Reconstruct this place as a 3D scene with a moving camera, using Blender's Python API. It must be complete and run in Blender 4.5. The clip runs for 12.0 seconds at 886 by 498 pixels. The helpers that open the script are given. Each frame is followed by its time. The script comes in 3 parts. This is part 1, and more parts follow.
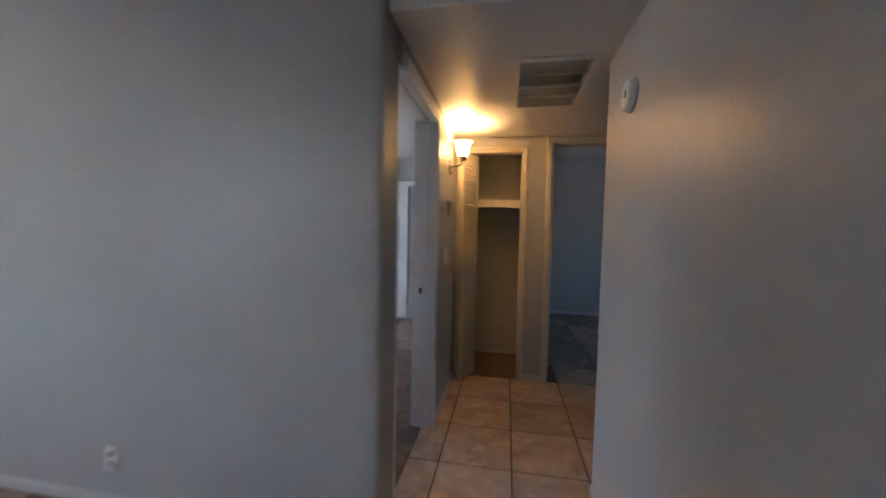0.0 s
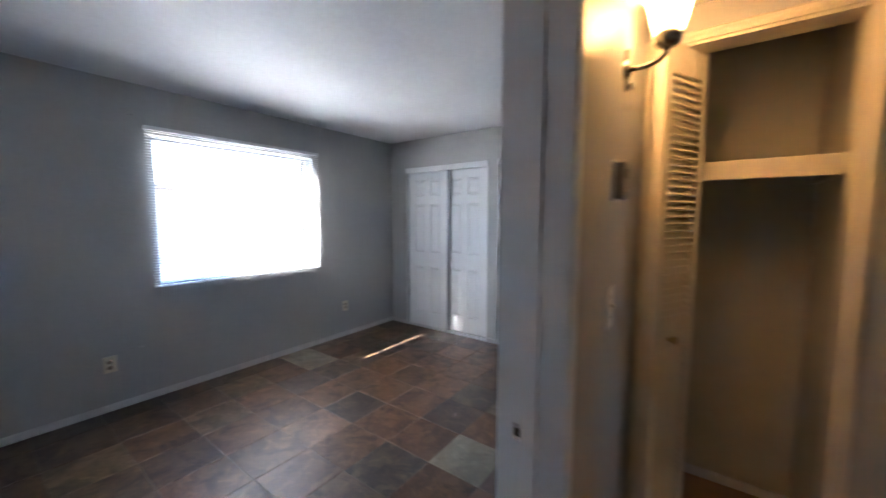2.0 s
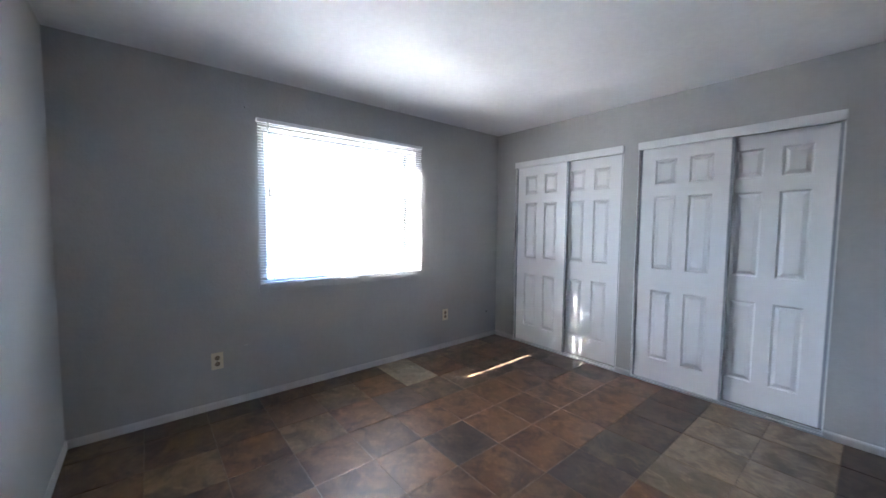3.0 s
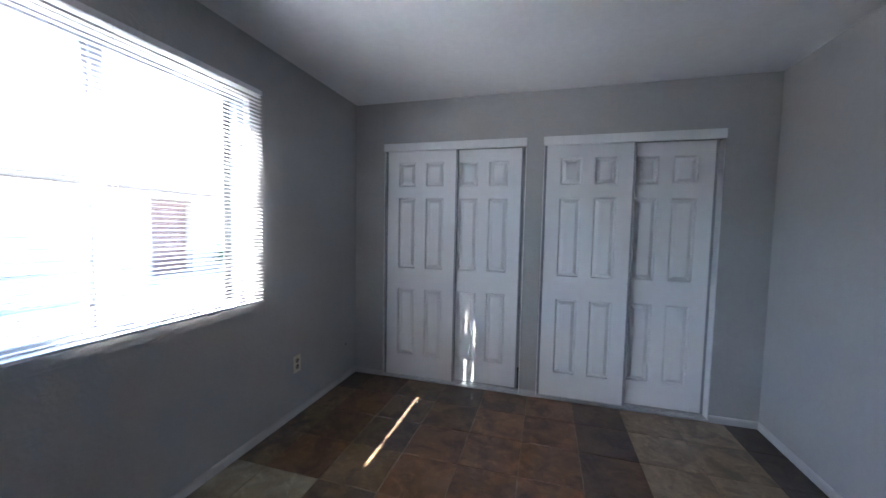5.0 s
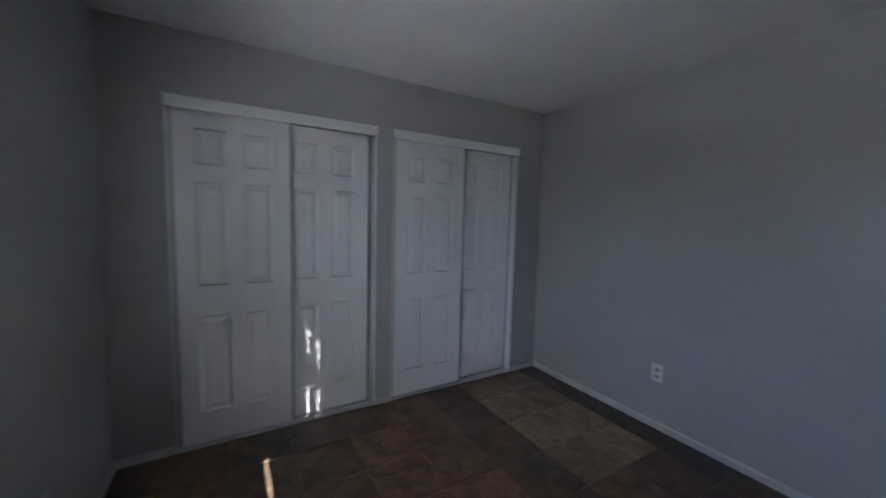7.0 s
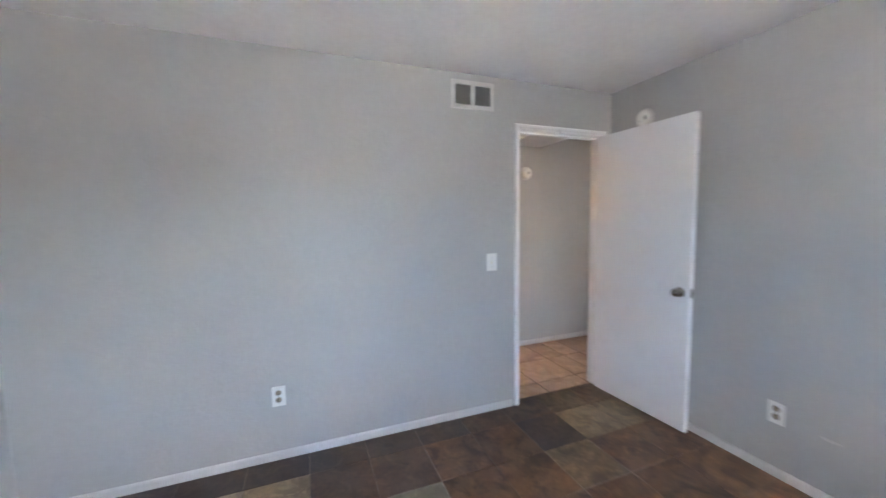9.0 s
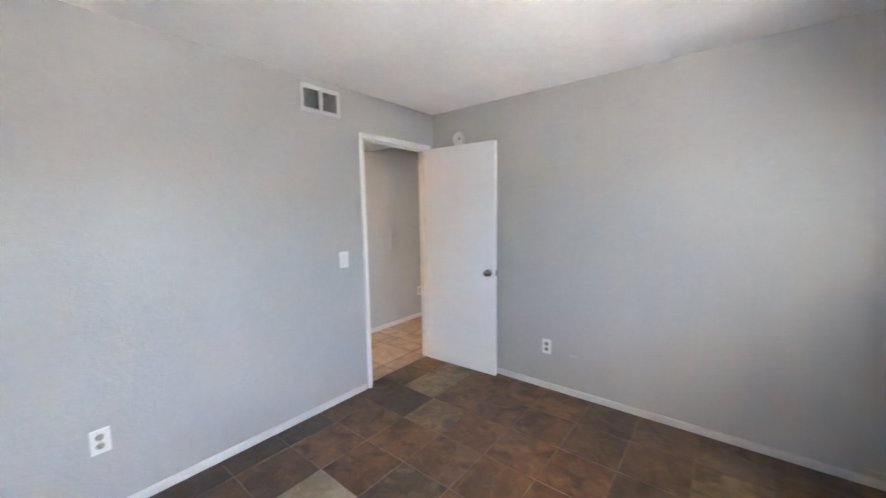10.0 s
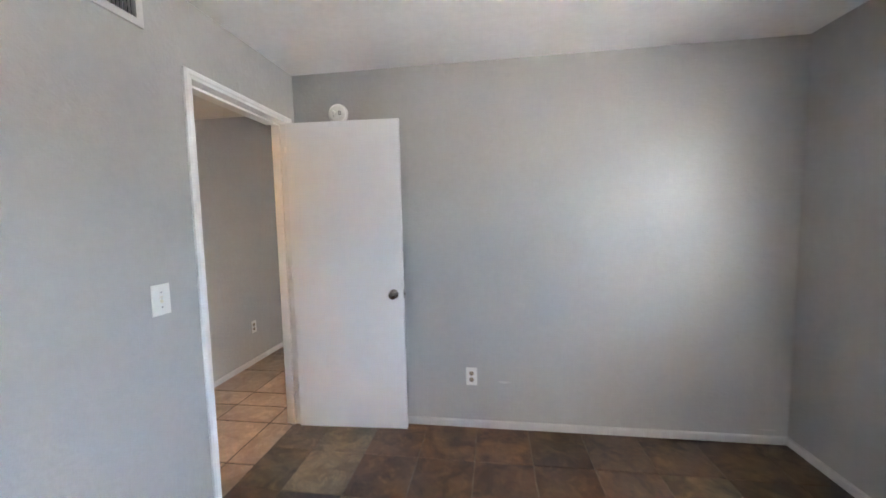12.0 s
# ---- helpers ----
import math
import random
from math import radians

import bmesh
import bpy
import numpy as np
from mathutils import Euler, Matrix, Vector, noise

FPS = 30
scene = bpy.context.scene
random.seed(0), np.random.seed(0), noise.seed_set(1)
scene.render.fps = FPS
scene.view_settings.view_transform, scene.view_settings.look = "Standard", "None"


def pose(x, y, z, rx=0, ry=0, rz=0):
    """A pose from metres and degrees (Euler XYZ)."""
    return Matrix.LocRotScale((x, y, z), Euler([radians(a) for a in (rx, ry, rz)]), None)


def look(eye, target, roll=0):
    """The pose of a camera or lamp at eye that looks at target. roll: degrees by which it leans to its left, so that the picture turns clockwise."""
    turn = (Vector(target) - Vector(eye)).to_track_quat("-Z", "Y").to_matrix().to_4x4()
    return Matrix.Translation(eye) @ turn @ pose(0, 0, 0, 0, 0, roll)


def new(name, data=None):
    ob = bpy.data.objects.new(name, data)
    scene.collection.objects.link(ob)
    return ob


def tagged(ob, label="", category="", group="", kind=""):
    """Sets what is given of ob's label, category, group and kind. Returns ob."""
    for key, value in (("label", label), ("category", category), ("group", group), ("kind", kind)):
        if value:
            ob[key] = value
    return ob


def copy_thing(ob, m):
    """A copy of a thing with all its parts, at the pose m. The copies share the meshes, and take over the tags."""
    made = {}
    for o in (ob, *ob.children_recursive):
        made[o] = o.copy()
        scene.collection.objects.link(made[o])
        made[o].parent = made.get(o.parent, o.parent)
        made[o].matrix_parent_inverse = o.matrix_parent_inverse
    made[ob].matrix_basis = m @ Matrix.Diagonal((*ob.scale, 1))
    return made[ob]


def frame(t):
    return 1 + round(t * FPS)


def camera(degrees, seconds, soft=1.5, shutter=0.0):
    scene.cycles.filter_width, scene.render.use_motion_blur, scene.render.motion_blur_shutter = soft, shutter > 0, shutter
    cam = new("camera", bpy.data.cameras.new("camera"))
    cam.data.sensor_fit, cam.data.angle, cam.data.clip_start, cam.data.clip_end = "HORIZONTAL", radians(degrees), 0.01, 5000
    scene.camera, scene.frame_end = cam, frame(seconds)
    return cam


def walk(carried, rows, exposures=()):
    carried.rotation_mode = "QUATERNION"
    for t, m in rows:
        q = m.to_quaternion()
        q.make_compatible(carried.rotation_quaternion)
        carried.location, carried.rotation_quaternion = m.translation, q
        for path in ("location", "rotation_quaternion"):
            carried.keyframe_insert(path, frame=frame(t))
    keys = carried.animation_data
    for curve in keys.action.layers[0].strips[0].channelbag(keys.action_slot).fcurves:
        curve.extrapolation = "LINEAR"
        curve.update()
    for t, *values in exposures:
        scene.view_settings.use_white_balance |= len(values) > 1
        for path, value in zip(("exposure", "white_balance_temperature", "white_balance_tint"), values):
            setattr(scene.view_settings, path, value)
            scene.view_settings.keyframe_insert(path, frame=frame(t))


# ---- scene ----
cam = camera(101.8, 12.0, shutter=0.5)
PATH = [
    (0, (3.677, -1.475, 1.351), (3.332, 0.492, 1.240), 1.1),
    (0.5, (3.659, -0.944, 1.352), (3.527, 1.049, 1.240), 1.1),
    (1, (3.664, -0.526, 1.377), (3.325, 1.441, 1.241), 0.5),
    (1.2, (3.634, -0.370, 1.388), (3.139, 1.566, 1.244), 0.6),
    (1.5, (3.572, -0.138, 1.397), (2.863, 1.725, 1.241), 0.6),
    (2, (3.434, 0.146, 1.408), (2.259, 1.756, 1.235), 0.1),
    (2.5, (3.208, 0.235, 1.366), (1.745, 1.591, 1.221), 0.2),
    (3, (2.947, 0.407, 1.315), (1.406, 1.676, 1.188), 0.5),
    (3.5, (2.641, 0.512, 1.320), (1.287, 1.980, 1.196), 1.3),
    (5.3, (1.455, 0.815, 1.325), (1.080, 2.775, 1.211), 1.2),
    (5.5, (1.338, 0.831, 1.320), (1.085, 2.811, 1.206), 1.3),
    (6, (1.055, 0.882, 1.353), (1.121, 2.877, 1.219), 1.5),
    (6.5, (0.812, 0.955, 1.357), (1.285, 2.894, 1.223), 1.6),
    (7, (0.585, 1.195, 1.405), (1.590, 2.915, 1.235), 1.5),
    (7.2, (0.632, 1.325, 1.390), (1.828, 2.922, 1.240), 1.4),
    (8.8, (0.815, 2.225, 1.395), (2.755, 1.750, 1.256), -0.9),
    (9, (0.813, 2.322, 1.417), (2.673, 1.609, 1.250), -0.9),
    (9.5, (0.754, 2.516, 1.416), (2.363, 1.343, 1.236), -1.1),
    (10, (0.775, 2.736, 1.450), (2.022, 1.185, 1.248), -0.9),
    (10.5, (0.885, 2.888, 1.362), (1.744, 1.088, 1.216), -0.9),
    (11, (1.131, 2.873, 1.335), (1.619, 0.940, 1.190), -1.1),
    (11.5, (1.450, 2.661, 1.337), (1.764, 0.690, 1.210), -1.1),
    (12, (1.757, 2.340, 1.396), (2.030, 0.365, 1.238), -1.2),
]
walk(cam, [(t, look(eye, target, roll)) for t, eye, target, roll in PATH],
     [(0, 4.48, 5750, 12), (1.0, 4.51, 5850, 12), (1.5, 4.63, 5900, 12), (2.0, 4.62, 5780, 12), (2.5, 4.71, 5830, 12), (3.5, 4.82, 5830, 12), (5.3, 3.85, 5630, 12), (6, 3.42, 5630, 12), (6.5, 3.09, 5680, 12), (7.2, 3.24, 5830, 12), (8.8, 5.11, 6380, 13), (9.0, 5.25, 6380, 13), (9.5, 5.64, 6600, 13), (11, 5.58, 6700, 13), (12, 5.54, 6750, 13)])

# ---- light ----
world = bpy.data.worlds.new("sky")
scene.world = world
world.use_nodes = True
wn = world.node_tree
wn.nodes.clear()
sky = wn.nodes.new("ShaderNodeTexSky")
sky.sky_type = "NISHITA"
sky.sun_disc = False
sky.dust_density = 0.9
sky.ozone_density = 2.5
SUN_WAY = Vector((0.70, 0.88, -0.86)).normalized()      # the way the sunlight travels
sky.sun_elevation = math.asin(-SUN_WAY.z)
sky.sun_rotation = math.atan2(-SUN_WAY.x, -SUN_WAY.y)
bg = wn.nodes.new("ShaderNodeBackground")
bg.inputs["Strength"].default_value = 0.15
wo = wn.nodes.new("ShaderNodeOutputWorld")
wn.links.new(sky.outputs["Color"], bg.inputs["Color"])
wn.links.new(bg.outputs["Background"], wo.inputs["Surface"])

sun = new("sun", bpy.data.lights.new("sun", "SUN"))
sun.data.energy = 5.0
sun.data.angle = radians(0.4)
sun.data.color = (1.0, 0.92, 0.80)
sun.matrix_world = look((-7, -8.8, 8.6), (0, 0, 0))

bulb = new("sconce_bulb_light", bpy.data.lights.new("sconce_bulb_light", "POINT"))
bulb.data.energy = 1.15
bulb.data.shadow_soft_size = 0.025
bulb.data.color = (1.0, 0.54, 0.19)
bulb.location = (3.322, 1.360, 1.984)


# ---- materials ----


def material(name):
    m = bpy.data.materials.new(name)
    m.use_nodes = True
    nt = m.node_tree
    return m, nt, nt.nodes["Principled BSDF"]


def coords(nt, kind="Object"):
    return nt.nodes.new("ShaderNodeTexCoord").outputs[kind]


def noise_node(nt, vec, scale, detail=4, rough=0.55, distortion=0.0):
    n = nt.nodes.new("ShaderNodeTexNoise")
    n.inputs["Scale"].default_value = scale
    n.inputs["Detail"].default_value = detail
    n.inputs["Roughness"].default_value = rough
    n.inputs["Distortion"].default_value = distortion
    nt.links.new(vec, n.inputs["Vector"])
    return n.outputs["Fac"]


def ramp(nt, fac, stops):
    r = nt.nodes.new("ShaderNodeValToRGB")
    e = r.color_ramp.elements
    while len(e) < len(stops):
        e.new(0.5)
    for el, (p, c) in zip(e, stops):
        el.position = p
        el.color = (*c, 1)
    nt.links.new(fac, r.inputs["Fac"])
    return r.outputs["Color"]


def mix(nt, fac, a, b, mode="MIX"):
    n = nt.nodes.new("ShaderNodeMix")
    n.data_type = "RGBA"
    n.blend_type = mode
    for sock, v in ((n.inputs[0], fac), (n.inputs[6], a), (n.inputs[7], b)):
        if isinstance(v, (int, float)):
            sock.default_value = v
        elif isinstance(v, tuple):
            sock.default_value = (*v, 1)
        else:
            nt.links.new(v, sock)
    return n.outputs[2]


def bump(nt, bsdf, height, strength, distance):
    b = nt.nodes.new("ShaderNodeBump")
    b.inputs["Strength"].default_value = strength
    b.inputs["Distance"].default_value = distance
    nt.links.new(height, b.inputs["Height"])
    nt.links.new(b.outputs["Normal"], bsdf.inputs["Normal"])


def paint(name, colour, rough=0.5, relief=0.5, relief_scale=55, vary=0.05):
    """Rolled wall paint: broad uneven tone, faint marks, a fine splatter relief."""
    m, nt, b = material(name)
    v = coords(nt)
    broad = noise_node(nt, v, 1.3, 3)
    fine = noise_node(nt, v, 24, 5, 0.65)
    dark = tuple(c * (1 - vary * 1.6) for c in colour)
    light = tuple(min(1, c * (1 + vary)) for c in colour)
    col = ramp(nt, broad, [(0.3, dark), (0.7, light)])
    col = mix(nt, 0.35, col, ramp(nt, fine, [(0.35, dark), (0.65, light)]))
    nt.links.new(col, b.inputs["Base Color"])
    b.inputs["Roughness"].default_value = rough
    if relief:
        h = mix(nt, 0.4, noise_node(nt, v, relief_scale, 3, 0.6, 0.4), noise_node(nt, v, relief_scale * 0.3, 2, 0.5, 1.2))
        bump(nt, b, h, relief, 0.004)
    return m


def plain(name, colour, rough=0.5, metal=0.0, vary=0.06, scale=40):
    m, nt, b = material(name)
    v = coords(nt)
    f = noise_node(nt, v, scale, 4)
    col = ramp(nt, f, [(0.3, tuple(c * (1 - vary) for c in colour)), (0.7, tuple(min(1, c * (1 + vary)) for c in colour))])
    nt.links.new(col, b.inputs["Base Color"])
    b.inputs["Roughness"].default_value = rough
    b.inputs["Metallic"].default_value = metal
    bump(nt, b, noise_node(nt, v, scale * 3, 3), 0.08, 0.001)
    return m


def stone_tile(name, base, second, vein, rough=0.37, cloud=3.4, depth=0.78):
    """Slate-look ceramic tile: cloudy two-colour body, dark veins, each tile shifted at random."""
    m, nt, b = material(name)
    v = coords(nt)
    info = nt.nodes.new("ShaderNodeObjectInfo")
    shift = nt.nodes.new("ShaderNodeVectorMath")
    shift.operation = "MULTIPLY_ADD"
    comb = nt.nodes.new("ShaderNodeCombineXYZ")
    for s in comb.inputs:
        nt.links.new(info.outputs["Random"], s)
    nt.links.new(comb.outputs[0], shift.inputs[0])
    shift.inputs[1].default_value = (37.0, 91.0, 53.0)
    nt.links.new(v, shift.inputs[2])
    p = shift.outputs[0]
    c1 = noise_node(nt, p, cloud, 5, 0.6, 0.9)
    col = ramp(nt, c1, [(0.38, base), (0.58, second)])
    c4 = noise_node(nt, p, cloud * 2.6, 6, 0.68, 1.2)
    ochre = (min(1, second[0] * 1.42), min(1, second[1] * 1.40), min(1, second[2] * 1.30))
    col = mix(nt, ramp(nt, c4, [(0.50, (0, 0, 0)), (0.66, (0.75, 0.75, 0.75))]), col, ochre)
    c2 = noise_node(nt, p, cloud * 1.7, 6, 0.62, 0.7)
    fac = ramp(nt, c2, [(0.48, (0, 0, 0)), (0.64, (0.85, 0.85, 0.85))])
    col = mix(nt, fac, col, vein)
    c3 = noise_node(nt, p, 34, 5, 0.7)
    col = mix(nt, 0.35, col, ramp(nt, c3, [(0.3, (0.35, 0.33, 0.32)), (0.75, (0.95, 0.9, 0.85))]), "SOFT_LIGHT")
    tone = nt.nodes.new("ShaderNodeMapRange")
    nt.links.new(info.outputs["Random"], tone.inputs["Value"])
    tone.inputs["To Min"].default_value = 0.82 * depth
    tone.inputs["To Max"].default_value = 1.18 * depth
    hsv = nt.nodes.new("ShaderNodeHueSaturation")
    nt.links.new(tone.outputs[0], hsv.inputs["Value"])
    hsv.inputs["Saturation"].default_value = 0.98
    nt.links.new(col, hsv.inputs["Color"])
    nt.links.new(hsv.outputs["Color"], b.inputs["Base Color"])
    r = nt.nodes.new("ShaderNodeMapRange")
    nt.links.new(c2, r.inputs["Value"])
    r.inputs["To Min"].default_value = rough - 0.10
    r.inputs["To Max"].default_value = rough + 0.16
    nt.links.new(r.outputs[0], b.inputs["Roughness"])
    b.inputs["Specular IOR Level"].default_value = 0.5
    bump(nt, b, mix(nt, 0.3, c2, c3), 0.25, 0.004)
    return m


M_WALL = paint("greige_wall_paint", (0.453, 0.450, 0.436), 0.37, 0.9, 55, 0.045)
M_CEIL = paint("white_ceiling_paint", (0.85, 0.85, 0.855), 0.6, 0.5, 70)
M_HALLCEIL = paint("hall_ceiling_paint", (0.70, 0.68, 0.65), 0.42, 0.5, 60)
M_TRIM = plain("white_gloss_trim", (0.83, 0.83, 0.83), 0.35, 0, 0.04, 9)
M_BASE = plain("baseboard_paint", (0.60, 0.585, 0.57), 0.4, 0, 0.06, 9)
M_DOOR = plain("white_door_paint", (0.86, 0.86, 0.87), 0.38, 0, 0.012, 9)
M_CREAM = plain("cream_painted_wood", (0.68, 0.62, 0.51), 0.45, 0, 0.05, 12)
M_FILLER = paint("wall_filler", (0.56, 0.545, 0.53), 0.6, 0.3)
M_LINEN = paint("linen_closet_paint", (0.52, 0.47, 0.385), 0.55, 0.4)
M_PLATE = plain("white_plastic", (0.80, 0.79, 0.75), 0.35, 0, 0.03, 30)
M_ALMOND = plain("almond_plastic", (0.76, 0.70, 0.55), 0.4, 0, 0.04, 30)
M_SOCKET = plain("brown_socket", (0.34, 0.27, 0.19), 0.4, 0, 0.05, 30)
M_SLOT = plain("dark_socket", (0.05, 0.045, 0.04), 0.5)
M_GREYBOX = plain("grey_plastic", (0.30, 0.27, 0.24), 0.45, 0, 0.05, 25)
M_CHROME = plain("satin_nickel", (0.62, 0.60, 0.57), 0.22, 1.0, 0.05, 60)
M_BRONZE = plain("brushed_nickel_dark", (0.40, 0.37, 0.33), 0.16, 1.0, 0.08, 60)
M_BRASS = plain("aged_brass", (0.55, 0.42, 0.22), 0.35, 1.0, 0.1, 60)
M_ALU = plain("window_aluminium", (0.36, 0.38, 0.42), 0.42, 0.5, 0.06, 30)
M_STEEL = plain("track_aluminium", (0.68, 0.69, 0.70), 0.32, 0.7, 0.06, 30)
M_SLAT = plain("white_blind_slat", (0.85, 0.85, 0.86), 0.4, 0, 0.03, 20)
M_DARK = plain("duct_shade_black", (0.03, 0.03, 0.032), 0.9)
M_FILTER = plain("grey_filter", (0.16, 0.14, 0.125), 0.9, 0, 0.25, 120)
M_REG = plain("painted_register", (0.60, 0.585, 0.565), 0.45, 0, 0.05, 20)
M_FIN = plain("grey_vent_fin", (0.50, 0.49, 0.47), 0.5, 0, 0.1, 30)
M_VENT = plain("white_vent_enamel", (0.74, 0.72, 0.69), 0.4, 0, 0.06, 20)
M_GROUT = plain("brown_grout", (0.20, 0.15, 0.112), 0.9, 0, 0.3, 60)
M_VINYL = plain("brown_vinyl", (0.30, 0.175, 0.095), 0.45, 0, 0.12, 7)
M_HALLGROUT = plain("dark_grout", (0.10, 0.08, 0.065), 0.9, 0, 0.3, 60)

TILE = {
    "r": stone_tile("tile_rust", (0.138, 0.064, 0.030), (0.205, 0.102, 0.053), (0.080, 0.043, 0.027)),
    "b": stone_tile("tile_brown", (0.104, 0.054, 0.031), (0.154, 0.085, 0.050), (0.064, 0.039, 0.028)),
    "d": stone_tile("tile_dark", (0.070, 0.043, 0.028), (0.098, 0.061, 0.040), (0.050, 0.034, 0.025)),
    "g": stone_tile("tile_slate", (0.088, 0.060, 0.043), (0.150, 0.100, 0.064), (0.058, 0.045, 0.037)),
    "p": stone_tile("tile_plum", (0.095, 0.062, 0.048), (0.123, 0.079, 0.060), (0.075, 0.053, 0.044)),
    "t": stone_tile("tile_tan", (0.158, 0.097, 0.053), (0.242, 0.158, 0.092), (0.101, 0.066, 0.044)),
    "l": stone_tile("tile_pale_tan", (0.245, 0.165, 0.092), (0.335, 0.238, 0.145), (0.165, 0.112, 0.070)),
    "c": stone_tile("tile_cream", (0.334, 0.273, 0.180), (0.422, 0.361, 0.255), (0.255, 0.202, 0.141)),
}
M_TERRA = stone_tile("tile_terracotta", (0.39, 0.265, 0.185), (0.45, 0.325, 0.24), (0.32, 0.215, 0.15), 0.42, 2.2, 1.0)
M_SLATE2 = [stone_tile("tile_blue_slate", (0.24, 0.195, 0.155), (0.32, 0.265, 0.21), (0.17, 0.14, 0.115)),
            stone_tile("tile_warm_slate", (0.36, 0.27, 0.20), (0.44, 0.34, 0.26), (0.26, 0.20, 0.15))]

# frosted glass of the sconce: thin, lets the bulb through softly
M_FROST, _nt, _b = material("frosted_glass")
_nt.nodes.remove(_b)
_d = _nt.nodes.new("ShaderNodeBsdfDiffuse")
_d.inputs["Color"].default_value = (0.85, 0.80, 0.70, 1)
_t = _nt.nodes.new("ShaderNodeBsdfTranslucent")
_t.inputs["Color"].default_value = (0.55, 0.50, 0.42, 1)
_m = _nt.nodes.new("ShaderNodeMixShader")
_m.inputs[0].default_value = 0.42
_nt.links.new(_d.outputs[0], _m.inputs[1])
_nt.links.new(_t.outputs[0], _m.inputs[2])
_nt.links.new(_m.outputs[0], _nt.nodes["Material Output"].inputs["Surface"])

# thin clear pane: sees straight through, with a faint mirror on top
M_GLASS, _nt, _b = material("window_glass")
_nt.nodes.remove(_b)
_t = _nt.nodes.new("ShaderNodeBsdfTransparent")
_t.inputs["Color"].default_value = (0.94, 0.96, 0.95, 1)
_g = _nt.nodes.new("ShaderNodeBsdfGlossy")
_g.inputs["Roughness"].default_value = 0.02
_m = _nt.nodes.new("ShaderNodeMixShader")
_m.inputs[0].default_value = 0.06
_nt.links.new(_t.outputs[0], _m.inputs[1])
_nt.links.new(_g.outputs[0], _m.inputs[2])
_nt.links.new(_m.outputs[0], _nt.nodes["Material Output"].inputs["Surface"])

M_STUCCO = paint("beige_stucco", (0.56, 0.47, 0.39), 0.9, 0.8, 25, 0.08)
M_BLOCK = paint("grey_block", (0.52, 0.50, 0.49), 0.9, 0.8, 18, 0.1)
M_ROOF = plain("brown_roofing", (0.22, 0.18, 0.155), 0.9, 0, 0.2, 8)
M_BROWN = plain("brown_painted_door", (0.16, 0.085, 0.065), 0.6, 0, 0.15, 5)
M_REDWALL = paint("reddish_block", (0.09, 0.042, 0.034), 0.85, 0.8, 20, 0.12)
M_CONC = plain("pale_concrete", (0.52, 0.475, 0.42), 0.9, 0, 0.15, 2)
M_GROUND = plain("gravel_ground", (0.36, 0.325, 0.285), 0.95, 0, 0.2, 3)
M_LEAF = plain("shrub_leaf", (0.06, 0.10, 0.035), 0.6, 0, 0.35, 6)

# ---- mesh helpers ----


def bm_box(bm, x0, x1, y0, y1, z0, z1, bevel=0.0):
    vs = [bm.verts.new((x, y, z)) for x in (x0, x1) for y in (y0, y1) for z in (z0, z1)]
    fs = [bm.faces.new([vs[i] for i in q]) for q in ((0, 1, 3, 2), (4, 6, 7, 5), (0, 4, 5, 1), (2, 3, 7, 6), (0, 2, 6, 4), (1, 5, 7, 3))]
    if bevel:
        es = list({e for f in fs for e in f.edges})
        bmesh.ops.bevel(bm, geom=es, offset=bevel, segments=2, profile=0.6, affect="EDGES")


def boxes(*bs, bevel=0.0):
    bm = bmesh.new()
    for b in bs:
        bm_box(bm, *b, bevel=bevel)
    return bm


def prism(points, z0, z1):
    bm = bmesh.new()
    lo = [bm.verts.new((x, y, z0)) for x, y in points]
    hi = [bm.verts.new((x, y, z1)) for x, y in points]
    n = len(points)
    bm.faces.new(lo[::-1])
    bm.faces.new(hi)
    for i in range(n):
        bm.faces.new((lo[i], lo[(i + 1) % n], hi[(i + 1) % n], hi[i]))
    return bm


def arc(cx, cy, r, a0, a1, n=6):
    return [(cx + r * math.cos(radians(a0 + (a1 - a0) * i / n)), cy + r * math.sin(radians(a0 + (a1 - a0) * i / n))) for i in range(n + 1)]


def lathe(bm, profile, axis_point, axis="z", segments=24, cap=True):
    """Turn a profile of (radius, along) pairs round an axis through axis_point."""
    ox, oy, oz = axis_point
    rings = []
    for r, h in profile:
        ring = []
        for k in range(segments):
            a = 2 * math.pi * k / segments
            u, v = r * math.cos(a), r * math.sin(a)
            p = {"z": (ox + u, oy + v, oz + h), "x": (ox + h, oy + u, oz + v), "y": (ox + v, oy + h, oz + u)}[axis]
            ring.append(bm.verts.new(p))
        rings.append(ring)
    for a, b in zip(rings, rings[1:]):
        for k in range(segments):
            f = bm.faces.new((a[k], a[(k + 1) % segments], b[(k + 1) % segments], b[k]))
            f.smooth = True
    if cap:
        bm.faces.new(rings[0][::-1])
        bm.faces.new(rings[-1])


def turned(profile, axis_point, axis="z", segments=24, cap=True):
    bm = bmesh.new()
    lathe(bm, profile, axis_point, axis, segments, cap)
    return bm


